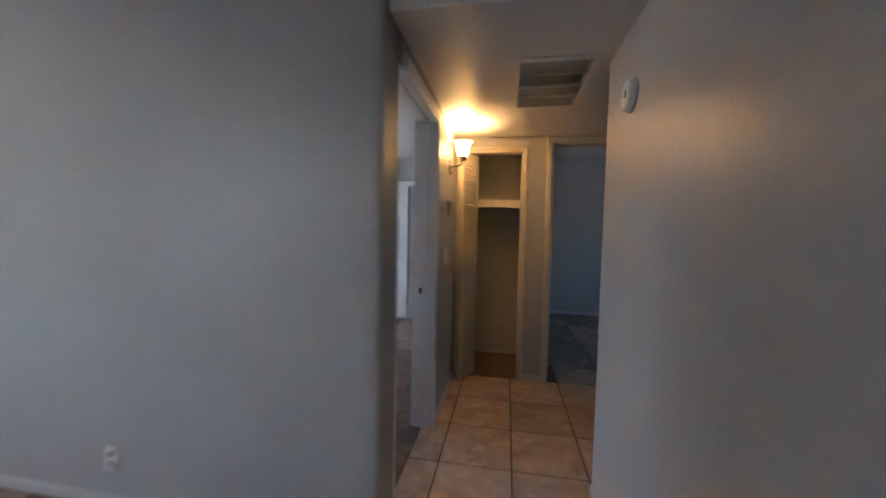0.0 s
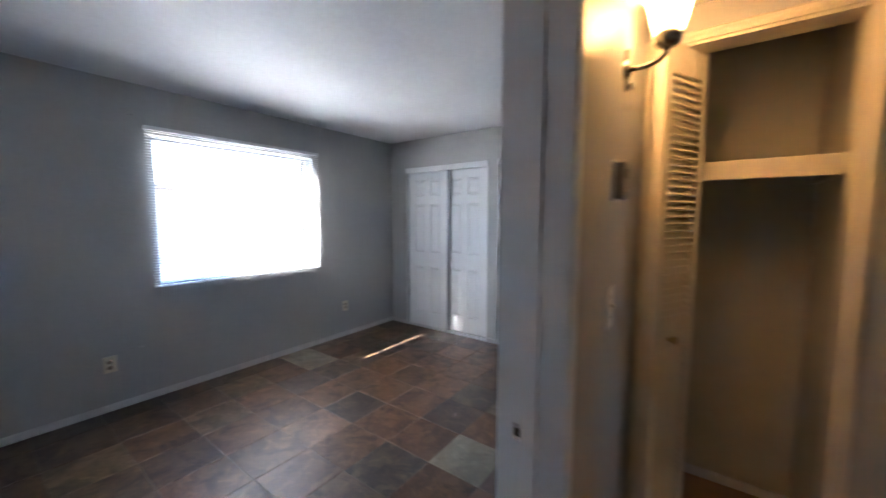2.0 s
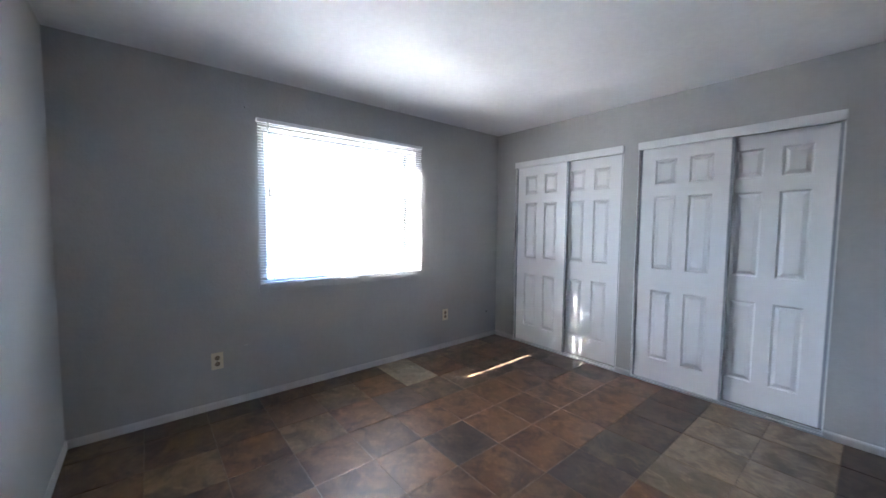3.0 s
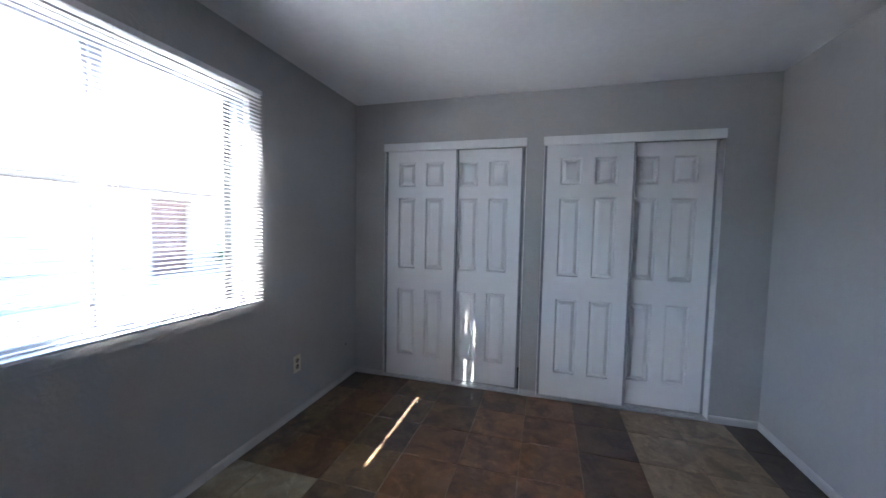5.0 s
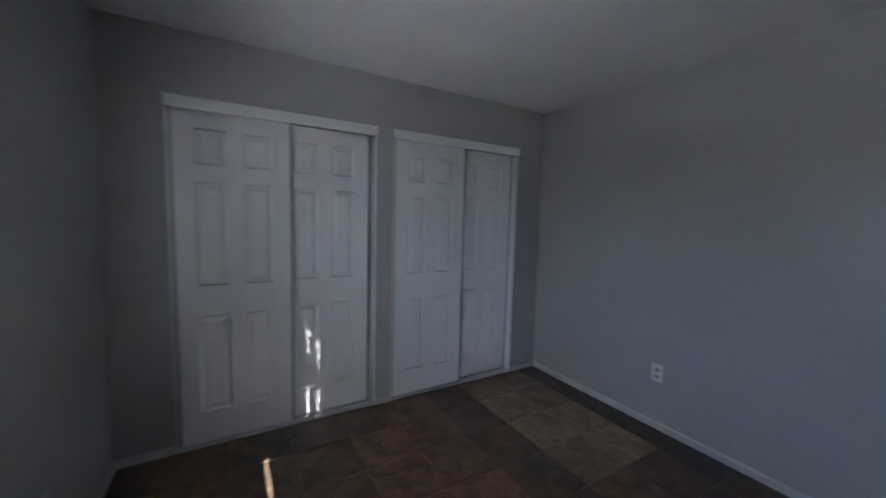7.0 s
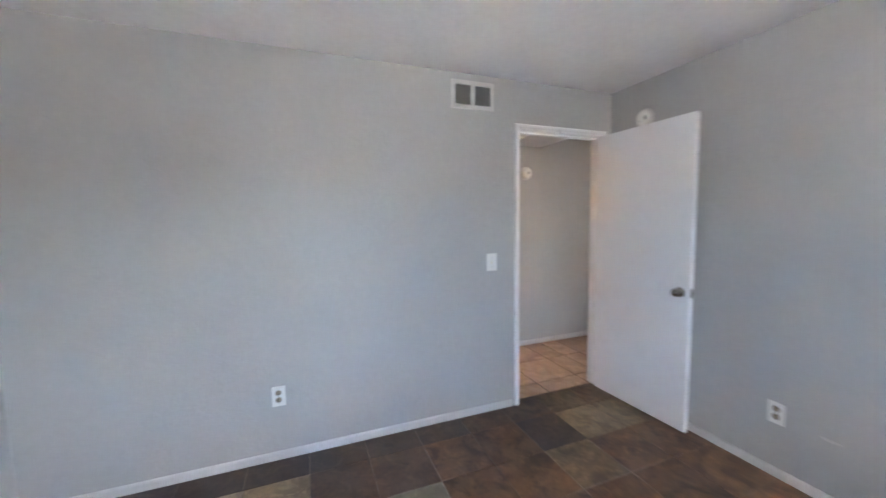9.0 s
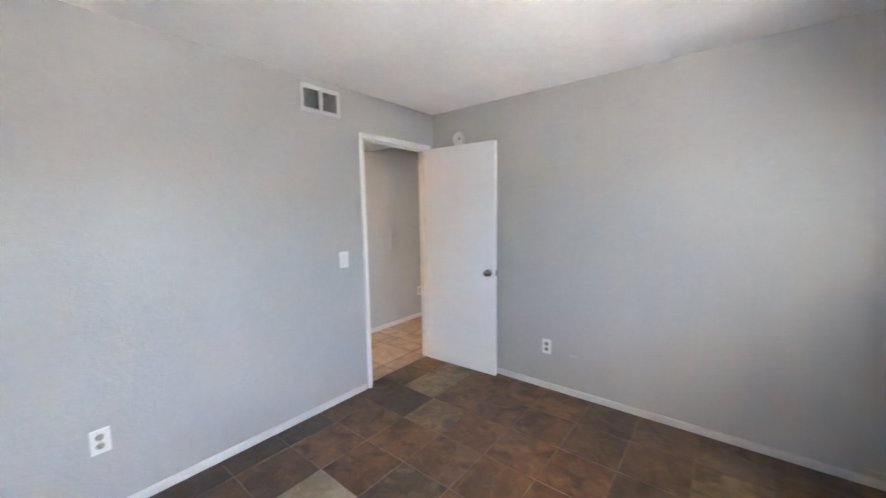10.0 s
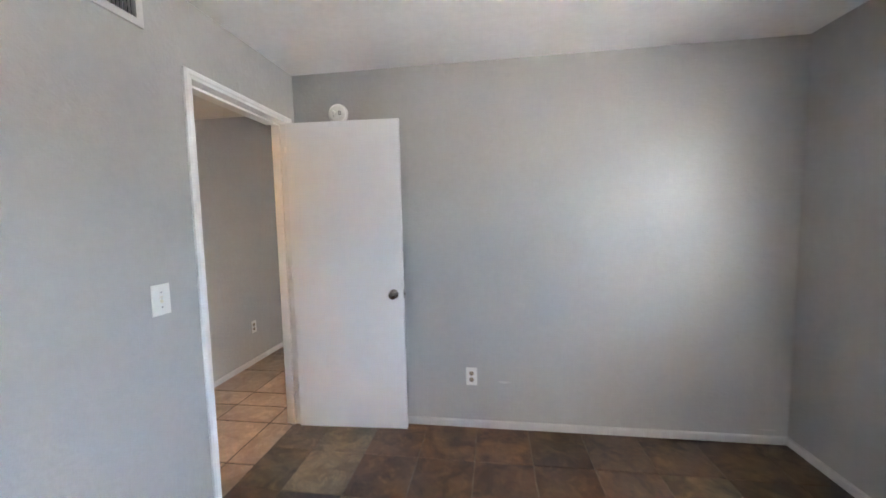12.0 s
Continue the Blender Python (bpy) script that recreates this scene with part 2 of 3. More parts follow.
def tube(points, r, segments=10):
    bm = bmesh.new()
    pts = [Vector(p) for p in points]
    rings = []
    for i, p in enumerate(pts):
        d = (pts[min(i + 1, len(pts) - 1)] - pts[max(i - 1, 0)]).normalized()
        u = d.orthogonal().normalized() if i == 0 else (u - d * u.dot(d)).normalized()
        w = d.cross(u)
        rings.append([bm.verts.new(p + u * r * math.cos(2 * math.pi * k / segments) + w * r * math.sin(2 * math.pi * k / segments)) for k in range(segments)])
    for a, b in zip(rings, rings[1:]):
        for k in range(segments):
            bm.faces.new((a[k], a[(k + 1) % segments], b[(k + 1) % segments], b[k])).smooth = True
    bm.faces.new(rings[0][::-1])
    bm.faces.new(rings[-1])
    return bm


def mesh_of(name, bm, mat):
    bmesh.ops.recalc_face_normals(bm, faces=bm.faces)
    me = bpy.data.meshes.new(name)
    bm.to_mesh(me)
    bm.free()
    me.materials.append(mat)
    return me


def part(name, bm, mat, parent, label=""):
    ob = new(name, mesh_of(name, bm, mat))
    ob.parent = parent
    return tagged(ob, label)


def thing(name, label, category, at=(0, 0, 0), turn=0.0, group="", kind=""):
    ob = new(name)
    ob.matrix_world = pose(*at, 0, 0, turn)
    return tagged(ob, label, category, group, kind)


def solid(name, bm, mat, label="", category="", kind="structure", group=""):
    return tagged(new(name, mesh_of(name, bm, mat)), label, category, group, kind)


# ---- plan ----
W, D, H = 3.08, 3.675, 2.382           # bedroom
XH = 3.215                            # hall face of the bedroom's door wall
XN = 3.192                            # the same face on the living room side of the doorway
XR = 4.15                             # hall's opposite wall
YE = 1.80                             # hall's end wall
HH = 2.175                            # hall ceiling
TOP = 2.85
WY0, WY1, WZ0, WZ1 = 1.088, 2.475, 0.868, 2.03   # window opening
DY0, DY1, DZ = 0.09, 0.855, 2.045             # bedroom doorway
C1, C2, CZ = (0.275, 1.474), (1.600, 2.782), 2.02

# ---- floors under the tiles ----
solid("floor", boxes((0, 3.14, 0, 4.26, -0.12, -0.003)), M_GROUT, "bedroom floor bed of brown grout under stone-look tiles", "floor")
solid("floor_hall", boxes((3.14, 5.2, -0.115, 2.5, -0.12, -0.003), (-1.2, 5.2, -4.4, -0.115, -0.12, -0.003)), M_HALLGROUT,
      "hall and living room floor bed of dark grout under terracotta tiles", "floor")
solid("floor_far_room", boxes((3.88, 7.3, 1.86, 4.7, -0.12, -0.004)), M_GROUT, "far room floor bed of grout under slate tiles", "floor")

# ---- walls ----
solid("wall_west", boxes((-0.13, 0, -0.115, WY0, -0.12, TOP), (-0.13, 0, WY1, 4.36, -0.12, TOP), (-0.13, 0, WY0, WY1, -0.12, WZ0), (-0.13, 0, WY0, WY1, WZ1, TOP)),
      M_WALL, "greige painted bedroom wall with the window opening", "wall")
solid("wall_south", prism([(0, 0), (-1.2, 0), (-1.2, -0.115), *arc(XN - 0.022, -0.115 + 0.022, 0.022, -90, 0), (XN, 0)], -0.12, TOP), M_WALL,
      "greige painted wall between bedroom and living room, rounded end", "wall")
solid("wall_east", boxes((W, XN, 0, DY0 - 0.02, -0.12, TOP), (W, XH, DY1 + 0.02, 4.36, -0.12, TOP), (W, XH, DY0 - 0.02, DY1 + 0.02, DZ + 0.02, TOP)), M_WALL,
      "greige painted wall with the bedroom doorway", "wall")
solid("wall_north", boxes((0, C1[0], D, D + 0.10, -0.12, TOP), (C1[1], C2[0], D, D + 0.10, -0.12, TOP), (C2[1], W, D, D + 0.10, -0.12, TOP),
      (C1[0], C1[1], D, D + 0.10, CZ, TOP), (C2[0], C2[1], D, D + 0.10, CZ, TOP)), M_WALL, "greige painted wall with two closet openings", "wall")
solid("wall_closet_back", boxes((0, W, 4.26, 4.36, -0.12, TOP)), M_WALL, "plain painted back wall of the closets", "wall")
solid("ceiling", boxes((0, W, 0, 4.26, H, H + 0.1)), M_CEIL, "white textured bedroom ceiling", "ceiling")

VX0, VX1, VY0, VY1 = 3.72, 4.065, 0.360, 1.000    # return grille opening
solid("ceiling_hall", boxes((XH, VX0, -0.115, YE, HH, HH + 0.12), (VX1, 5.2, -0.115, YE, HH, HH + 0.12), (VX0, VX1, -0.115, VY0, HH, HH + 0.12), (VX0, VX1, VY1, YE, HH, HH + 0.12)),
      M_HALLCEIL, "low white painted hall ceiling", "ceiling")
solid("wall_soffit", boxes((XH, XR, -0.115, 0.0, HH + 0.12, TOP)), M_WALL, "greige painted face above the hall mouth", "wall")
solid("wall_hall", prism([(XR, -4.4), (XR + 0.12, -4.4), (XR + 0.12, 0.34), (5.2, 0.34), (5.2, 0.455), *arc(XR + 0.022, 0.455 - 0.022, 0.022, 90, 180)], -0.12, TOP), M_WALL,
      "greige painted hall wall with rounded end", "wall")
solid("wall_nook", boxes((5.2, 5.3, 0.34, YE + 0.11, -0.12, TOP)), M_WALL, "plain painted wall at the side of the hall", "wall")
LX0, LX1, LZ = 3.235, 3.808, 2.050
RX0, RX1, RZ = 4.065, 4.81, 2.098
for piece in (((XH, LX0, YE, YE + 0.11, -0.12, TOP), (LX0, LX1, YE, YE + 0.11, LZ, TOP)), ((LX1, RX0 - 0.02, YE, YE + 0.11, -0.12, TOP),),
              ((RX0 - 0.02, RX1 + 0.02, YE, YE + 0.11, RZ + 0.02, TOP), (RX1 + 0.02, 7.4, YE, YE + 0.11, -0.12, TOP))):
    solid("wall_hall_end", boxes(*piece), M_WALL, "greige painted wall at the end of the hall", "wall")
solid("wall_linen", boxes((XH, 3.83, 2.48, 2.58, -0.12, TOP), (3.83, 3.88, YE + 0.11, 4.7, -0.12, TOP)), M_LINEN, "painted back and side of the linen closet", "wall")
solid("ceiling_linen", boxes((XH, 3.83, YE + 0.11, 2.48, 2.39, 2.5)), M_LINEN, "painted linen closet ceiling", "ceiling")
RY, RH = 4.62, 2.52
solid("wall_far_room", boxes((3.88, 7.4, RY, RY + 0.1, -0.12, TOP), (7.3, 7.4, YE + 0.11, 2.75, -0.12, TOP), (7.3, 7.4, 3.3, RY, -0.12, TOP), (7.3, 7.4, 2.75, 3.3, -0.12, 1.1), (7.3, 7.4, 2.75, 3.3, 1.75, TOP)),
      M_WALL, "grey painted far room wall", "wall")
solid("ceiling_far_room", boxes((3.88, 7.3, YE + 0.11, RY, RH, RH + 0.1)), M_CEIL, "white far room ceiling", "ceiling")
solid("wall_living", boxes((-1.3, -1.2, -4.5, 0, -0.12, TOP), (-1.2, -1.1, -4.5, -4.4, -0.12, TOP), (0.1, XR + 0.12, -4.5, -4.4, -0.12, TOP), (-1.1, 0.1, -4.5, -4.4, 2.35, TOP), (-1.1, 0.1, -4.5, -4.4, -0.12, 1.10)),
      M_WALL, "plain living room walls with a wide opening", "wall")
# Second slab: unseen roof added to keep sun out of the living room.
solid("ceiling_living", boxes((-1.3, XR, -4.5, -0.115, 2.70, 2.80), (-7.5, XR, -8.2, -4.5, 2.70, 2.80)), M_CEIL, "white living room ceiling and an unseen roof added against the sun", "ceiling")
solid("roof", boxes((-0.5, 7.6, -0.115, 4.9, TOP, TOP + 0.08), (XR, 7.6, -4.5, -0.115, TOP, TOP + 0.08)), M_ROOF, "plain flat roof over the rooms", "roof")


# ---- trim ----
BH, BT = 0.050, 0.011


def baseboard(name, x0, y0, x1, y1, nx, ny):
    """A board along a wall from (x0, y0) to (x1, y1), standing out by (nx, ny) and rounded at the top."""
    bm = bmesh.new()
    prof = [(0, 0), (BT, 0), (BT, BH - 0.012), (BT * 0.7, BH - 0.004), (BT * 0.25, BH), (0, BH)]
    a = [bm.verts.new((x0 + nx * d, y0 + ny * d, z)) for d, z in prof]
    b = [bm.verts.new((x1 + nx * d, y1 + ny * d, z)) for d, z in prof]
    n = len(prof)
    for i in range(n):
        bm.faces.new((a[i], a[(i + 1) % n], b[(i + 1) % n], b[i]))
    bm.faces.new(a)
    bm.faces.new(b[::-1])
    return solid(name, bm, M_BASE, "low white painted wooden baseboard", "baseboard")


baseboard("baseboard", 0, BT, 0, D - BT, 1, 0)
baseboard("baseboard", 0, 0, W, 0, 0, 1)
baseboard("baseboard", W, DY1 + 0.058, W, D - BT, -1, 0)
baseboard("baseboard", 0, D, C1[0], D, 0, -1)
baseboard("baseboard", C1[1], D, C2[0], D, 0, -1)
baseboard("baseboard", C2[1], D, W, D, 0, -1)
baseboard("baseboard", XH, DY1 + 0.058, XH, YE - BT, 1, 0)
baseboard("baseboard", XN, -0.09, XN, DY0 - 0.020, 1, 0)
baseboard("baseboard", -1.2, -0.115, XN - 0.025, -0.115, 0, -1)
baseboard("baseboard", XR, -4.4, XR, 0.43, -1, 0)
baseboard("baseboard", XR + 0.025, 0.455, 5.2, 0.455, 0, 1)
baseboard("baseboard", LX1 + 0.048, YE, RX0 - 0.062, YE, 0, -1)
baseboard("baseboard", XH, 2.48, 3.83, 2.48, 0, -1)
baseboard("baseboard", 3.83, YE + 0.11, 3.83, 2.48 - BT, -1, 0)
baseboard("baseboard", 3.88, RY, 7.3, RY, 0, -1)


def casing(name, u0, u1, top, width, face, out, along, mat, label, slim=1.0, slim_far=1.0):
    """Three mitred, stepped boards round an opening. along: 'y' for a wall across x, 'x' for a wall across y."""
    root = thing(name, label, "door casing", kind="structure")
    steps = [(0.0, 0.009), (0.012, 0.012), (0.018, 0.017), (width - 0.008, 0.017), (width, 0.010)]

    def board(p0, p1, nm):
        # p0, p1: functions of the distance from the opening giving the ends of the board's line
        bm = bmesh.new()
        rows = []
        for d, h in [(0.0, 0.0)] + steps + [(width, 0.0)]:
            row = []
            for pf in (p0, p1):
                u, z = pf(d)
                row.append(bm.verts.new((face + out * h, u, z) if along == "y" else (u, face + out * h, z)))
            rows.append(row)
        for a, b in zip(rows, rows[1:]):
            bm.faces.new((a[0], a[1], b[1], b[0]))
        bm.faces.new([r[0] for r in rows])
        bm.faces.new([r[1] for r in rows][::-1])
        part(nm, bm, mat, root)

    if slim:
        board(lambda d: (u0 - d * slim, 0.0), lambda d: (u0 - d * slim, top + d), "side_board")
    board(lambda d: (u1 + d * slim_far, 0.0), lambda d: (u1 + d * slim_far, top + d), "side_board")
    board(lambda d: (u0 - d * slim, top + d), lambda d: (u1 + d * slim_far, top + d), "head_board")
    return root


def jamb(name, u0, u1, top, f0, f1, along, mat, stop, label, near=0.0):
    """Lining of a doorway with its door stop."""
    root = thing(name, label, "door frame", kind="structure")

    def b(a0, a1, c0, c1, z0, z1, nm):
        bm = boxes((c0, c1, a0, a1, z0, z1) if along == "y" else (a0, a1, c0, c1, z0, z1), bevel=0.0015)
        return part(nm, bm, mat, root)

    b(u0 - 0.02, u0, f0, f1 - near, 0, top + 0.02, "jamb")
    b(u1, u1 + 0.02, f0, f1, 0, top + 0.02, "jamb")
    b(u0, u1, f0, f1, top, top + 0.02, "head")
    if stop:
        s0, s1 = stop
        b(u0, u0 + 0.011, s0, s1, 0, top, "door_stop")
        b(u1 - 0.011, u1, s0, s1, 0, top, "door_stop")
        b(u0 + 0.011, u1 - 0.011, s0, s1, top - 0.011, top, "door_stop")
    return root


frame_1 = jamb("door_frame_1", DY0, DY1, DZ, W - 0.002, XH + 0.002, "y", M_TRIM, (3.131, 3.166), "white painted lining of the bedroom doorway with strike plate", XH - XN)
part("strike_plate", boxes((3.110, 3.131, DY1 - 0.0015, DY1 + 0.001, 0.918, 0.956)), M_CHROME, frame_1, "small metal strike plate")
part("strike_hole", boxes((3.114, 3.127, DY1 - 0.0022, DY1 + 0.001, 0.928, 0.946)), M_SLOT, frame_1)
casing("trim_bedroom_door", DY0, DY1, DZ, 0.040, W, -1, "y", M_TRIM, "white moulded wooden casing on the bedroom side of the doorway")
casing("trim_hall_door", DY0, DY1, DZ, 0.072, XH, 1, "y", M_TRIM, "white moulded wooden casing on the hall side of the doorway", 0.0, 0.5)
jamb("door_frame_2", RX0, RX1, RZ, YE - 0.002, YE + 0.112, "x", M_CREAM, (YE + 0.045, YE + 0.075), "cream painted lining of the far room doorway")
casing("trim_far_door", RX0, RX1, RZ, 0.06, YE, -1, "x", M_CREAM, "cream painted moulded casing of the far room doorway")
casing("trim_linen", LX0, LX1, LZ, 0.036, YE, -1, "x", M_CREAM, "narrow cream painted trim round the linen closet opening")
jamb("linen_frame", LX0 + 0.012, LX1 - 0.012, LZ - 0.012, YE - 0.002, YE + 0.112, "x", M_CREAM, None, "cream painted lining of the linen closet opening")

# ---- doors ----


def knob(parent, x, y, z, way, mat=None):
    """A round door knob on a rosette, standing out along y by way."""
    mat = mat or M_BRONZE
    k = part("door_knob", turned([(0.0, 0.0), (0.032, 0.0), (0.032, 0.004), (0.024, 0.009), (0.012, 0.012), (0.011, 0.026), (0.018, 0.031), (0.026, 0.038), (0.027, 0.046), (0.022, 0.053), (0.0, 0.055)]
                                 if way > 0 else [(0.0, 0.0), (0.032, 0.0), (0.032, -0.004), (0.024, -0.009), (0.012, -0.012), (0.011, -0.022), (0.022, -0.028), (0.025, -0.036), (0.020, -0.042), (0.0, -0.043)],
                                 (x, y, z), "y", 24, False), mat, parent, "round dark nickel knob")
    return k


LEAF = 0.742
door = thing("bedroom_door", "white flat bedroom door standing wide open against the wall", "door", (W - 0.004, DY0 + 0.001, 0), 2.6)
part("leaf", boxes((-LEAF, 0, 0, 0.035, 0.012, 2.040), bevel=0.002), M_DOOR, door, "smooth white painted slab")
knob(door, -LEAF + 0.062, 0.035, 0.925, 1)
knob(door, -LEAF + 0.062, 0.0, 0.925, -1)
part("latch_plate", boxes((-LEAF - 0.0015, -LEAF + 0.001, 0.006, 0.029, 0.897, 0.953)), M_CHROME, door, "metal latch plate")
part("latch_bolt", boxes((-LEAF - 0.011, -LEAF, 0.012, 0.023, 0.917, 0.933), bevel=0.002), M_CHROME, door)
for hz in (0.22, 1.02, 1.80):
    part("hinge", turned([(0.006, 0), (0.006, 0.089)], (0.004, 0.036, hz), "z", 12), M_DOOR, door, "painted butt hinge")


def raised_panel(w, h):
    """One moulded panel: a sunk bevel and a raised field."""
    bm = bmesh.new()
    rings = []
    for inset, depth in ((0.0, 0.0), (0.004, 0.0085), (0.010, 0.0115), (0.016, 0.0110), (0.036, 0.0015), (0.040, 0.0010)):
        rings.append([bm.verts.new((x, depth, z)) for x, z in ((inset, inset), (w - inset, inset), (w - inset, h - inset), (inset, h - inset))])
    for a, b in zip(rings, rings[1:]):
        for k in range(4):
            bm.faces.new((a[k], a[(k + 1) % 4], b[(k + 1) % 4], b[k]))
    bm.faces.new(rings[-1])
    return bm


DW, DH = 0.628, 1.952
COLS = ((0.115, 0.268), (0.360, 0.513))
ROWS = ((0.185, 0.770), (0.950, 1.552), (1.652, 1.852))
PANEL_MESH = {r: mesh_of("panel", raised_panel(0.153, r[1] - r[0]), M_DOOR) for r in ROWS}


def stile_slab():
    """The door's stiles and rails in front, pierced where the panels sit, and its flat back."""
    bm = bmesh.new()
    xs = sorted({0, DW, *[v for c in COLS for v in c]})
    zs = sorted({0, DH, *[v for r in ROWS for v in r]})
    for i in range(len(xs) - 1):
        for j in range(len(zs) - 1):
            if any(c[0] <= xs[i] < c[1] for c in COLS) and any(r[0] <= zs[j] < r[1] for r in ROWS):
                continue
            bm.faces.new([bm.verts.new((x, 0, z)) for x, z in ((xs[i], zs[j]), (xs[i + 1], zs[j]), (xs[i + 1], zs[j + 1]), (xs[i], zs[j + 1]))])
    bmesh.ops.remove_doubles(bm, verts=bm.verts, dist=1e-5)
    bm_box(bm, 0, DW, 0.0125, 0.034, 0, DH)
    for a, b, c, d in ((0, 0, 0, DH), (DW, DW, 0, DH)):
        bm.faces.new([bm.verts.new(p) for p in ((a, 0, c), (a, 0.0125, c), (a, 0.0125, d), (a, 0, d))])
    for z in (0, DH):
        bm.faces.new([bm.verts.new(p) for p in ((0, 0, z), (DW, 0, z), (DW, 0.0125, z), (0, 0.0125, z))])
    return bm


closet_door = thing("closet_door", "white six-panel sliding closet door in the front track", "closet door", group="sliding closet doors")
part("leaf", stile_slab(), M_DOOR, closet_door)
for c in COLS:
    for r in ROWS:
        p = new("panel", PANEL_MESH[r])
        p.parent = closet_door
        p.location = (c[0], 0, r[0])
part("edge_strip", boxes((-0.004, 0.012, -0.0025, 0.036, 0.0, DH), bevel=0.001), M_ALU, closet_door, "thin grey metal edge")
part("edge_strip", boxes((DW - 0.012, DW + 0.004, -0.0025, 0.036, 0.0, DH), bevel=0.001), M_ALU, closet_door, "thin grey metal edge")

ZB = 0.022
closet_door.matrix_world = pose(C1[0] + 0.014, D + 0.020, ZB)
for x, y, lab in ((C1[1] - DW - 0.030, D + 0.064, "white six-panel sliding closet door with sun stripes, slid short of the jamb"),
                  (C2[0] + 0.014, D + 0.020, "white six-panel sliding closet door in the front track"),
                  (C2[1] - DW - 0.016, D + 0.064, "white six-panel sliding closet door in the rear track")):
    d2 = copy_thing(closet_door, pose(x, y, ZB))
    tagged(d2, lab)

for (x0, x1), nm in ((C1, "first"), (C2, "second")):
    hr = thing("closet_track", "white metal valance and floor track of a sliding closet", "door track", group="closet tracks")
    part("valance", boxes((x0 - 0.002, x1 + 0.002, D - 0.018, D - 0.001, CZ - 0.052, CZ + 0.014), bevel=0.003), M_TRIM, hr, "white valance board")
    part("floor_track", boxes((x0, x1, D - 0.006, D + 0.004, 0, 0.014), (x0, x1, D + 0.004, D + 0.099, 0, 0.004), (x0, x1, D + 0.043, D + 0.047, 0.004, 0.014)), M_STEEL, hr, "white aluminium floor track")
    for xa, xb in ((x0 + 0.0005, x0 + 0.008), (x1 - 0.008, x1 - 0.0005)):
        part("side_jamb", boxes((xa, xb, D - 0.003, D + 0.102, 0.014, CZ - 0.053), bevel=0.001), M_TRIM, hr, "white painted side jamb")
    part("top_track", boxes((x0 + 0.009, x1 - 0.009, D + 0.001, D + 0.094, CZ - 0.022, CZ - 0.002)), M_STEEL, hr)


# ---- window and blind ----
win = thing("window_1", "aluminium sliding window with two panes in a plain reveal", "window", kind="structure")
fx0, fx1 = -0.095, -0.045
part("window_frame", boxes((fx0, fx1, WY0, WY0 + 0.028, WZ0, WZ1), (fx0, fx1, WY1 - 0.045, WY1, WZ0, WZ1), (fx0, fx1, WY0 + 0.028, WY1 - 0.045, WZ0, WZ0 + 0.028), (fx0, fx1, WY0 + 0.028, WY1 - 0.045, WZ1 - 0.028, WZ1)),
     M_ALU, win, "grey aluminium frame")
part("sash_stile", boxes((-0.088, -0.071, 1.742, 1.784, WZ0 + 0.028, WZ1 - 0.028), bevel=0.002), M_ALU, win)
part("sash_stile", boxes((-0.069, -0.053, 1.760, 1.804, WZ0 + 0.028, WZ1 - 0.028), bevel=0.002), M_ALU, win)
for y0, y1, x in ((WY0 + 0.028, 1.742, -0.080), (1.804, WY1 - 0.045, -0.061)):
    pane = part("pane", boxes((x - 0.0015, x + 0.0015, y0, y1, WZ0 + 0.028, WZ1 - 0.028)), M_GLASS, win, "clear glass")
    pane.visible_shadow = False
# Added near-black strip that widens the frame's dark silhouette.
part("dark_stile", boxes((-0.108, -0.097, WY1 - 0.085, WY1 - 0.030, WZ0, WZ1)), M_SLOT, win, "near-black strip added behind the frame's end")
part("sill", boxes((-0.044, 0.0, WY0, WY1, WZ0 - 0.02, WZ0 - 0.002), (0.0005, 0.010, WY0 - 0.04, WY1 + 0.045, WZ0 - 0.062, WZ0 - 0.004), bevel=0.003), M_WALL, win, "painted window sill")

BY0, BY1, BX = 1.052, 2.525, 0.034
blind = thing("window_blind", "white aluminium mini blind, lowered, slats open, one end twisted to pass sun stripes", "blind", kind="")
part("head_rail", boxes((0.006, 0.040, BY0 - 0.004, BY1 + 0.004, 2.062, 2.090), bevel=0.002), M_SLAT, blind, "white metal head rail")
SW = 0.0254


def slat_mesh(y0, y1):
    bm = bmesh.new()
    n = 4
    rows = []
    for s in (0, 1):
        for i in range(n + 1):
            u = (i / n - 0.5)
            rows.append([bm.verts.new((u * SW, y, 0.0022 * (1 - 4 * u * u) - 0.0004 * s)) for y in (y0, y1)])
    up, lo = rows[: n + 1], rows[n + 1:]
    for a, b in zip(up, up[1:]):
        bm.faces.new((a[0], a[1], b[1], b[0])).smooth = True
    for a, b in zip(lo, lo[1:]):
        bm.faces.new((b[0], b[1], a[1], a[0])).smooth = True
    bm.faces.new((up[0][0], lo[0][0], lo[0][1], up[0][1]))
    bm.faces.new((up[-1][0], up[-1][1], lo[-1][1], lo[-1][0]))
    return mesh_of("slat", bm, M_SLAT)


PITCH = 0.0205
Z_LOW = 0.8985
SLAT = slat_mesh(BY0, BY1)
SHORT = slat_mesh(BY0, 2.409)
TWIST = slat_mesh(0.0, 0.028)
LINK = slat_mesh(2.439, 2.495)
count = int((2.056 - Z_LOW) / PITCH)
rng = random.Random(4)


def slat_piece(name, mesh, y, z, tilt):
    s = new(name, mesh)
    s.parent = blind
    s.location = (BX, y, z)
    s.rotation_euler = (0, radians(tilt), 0)


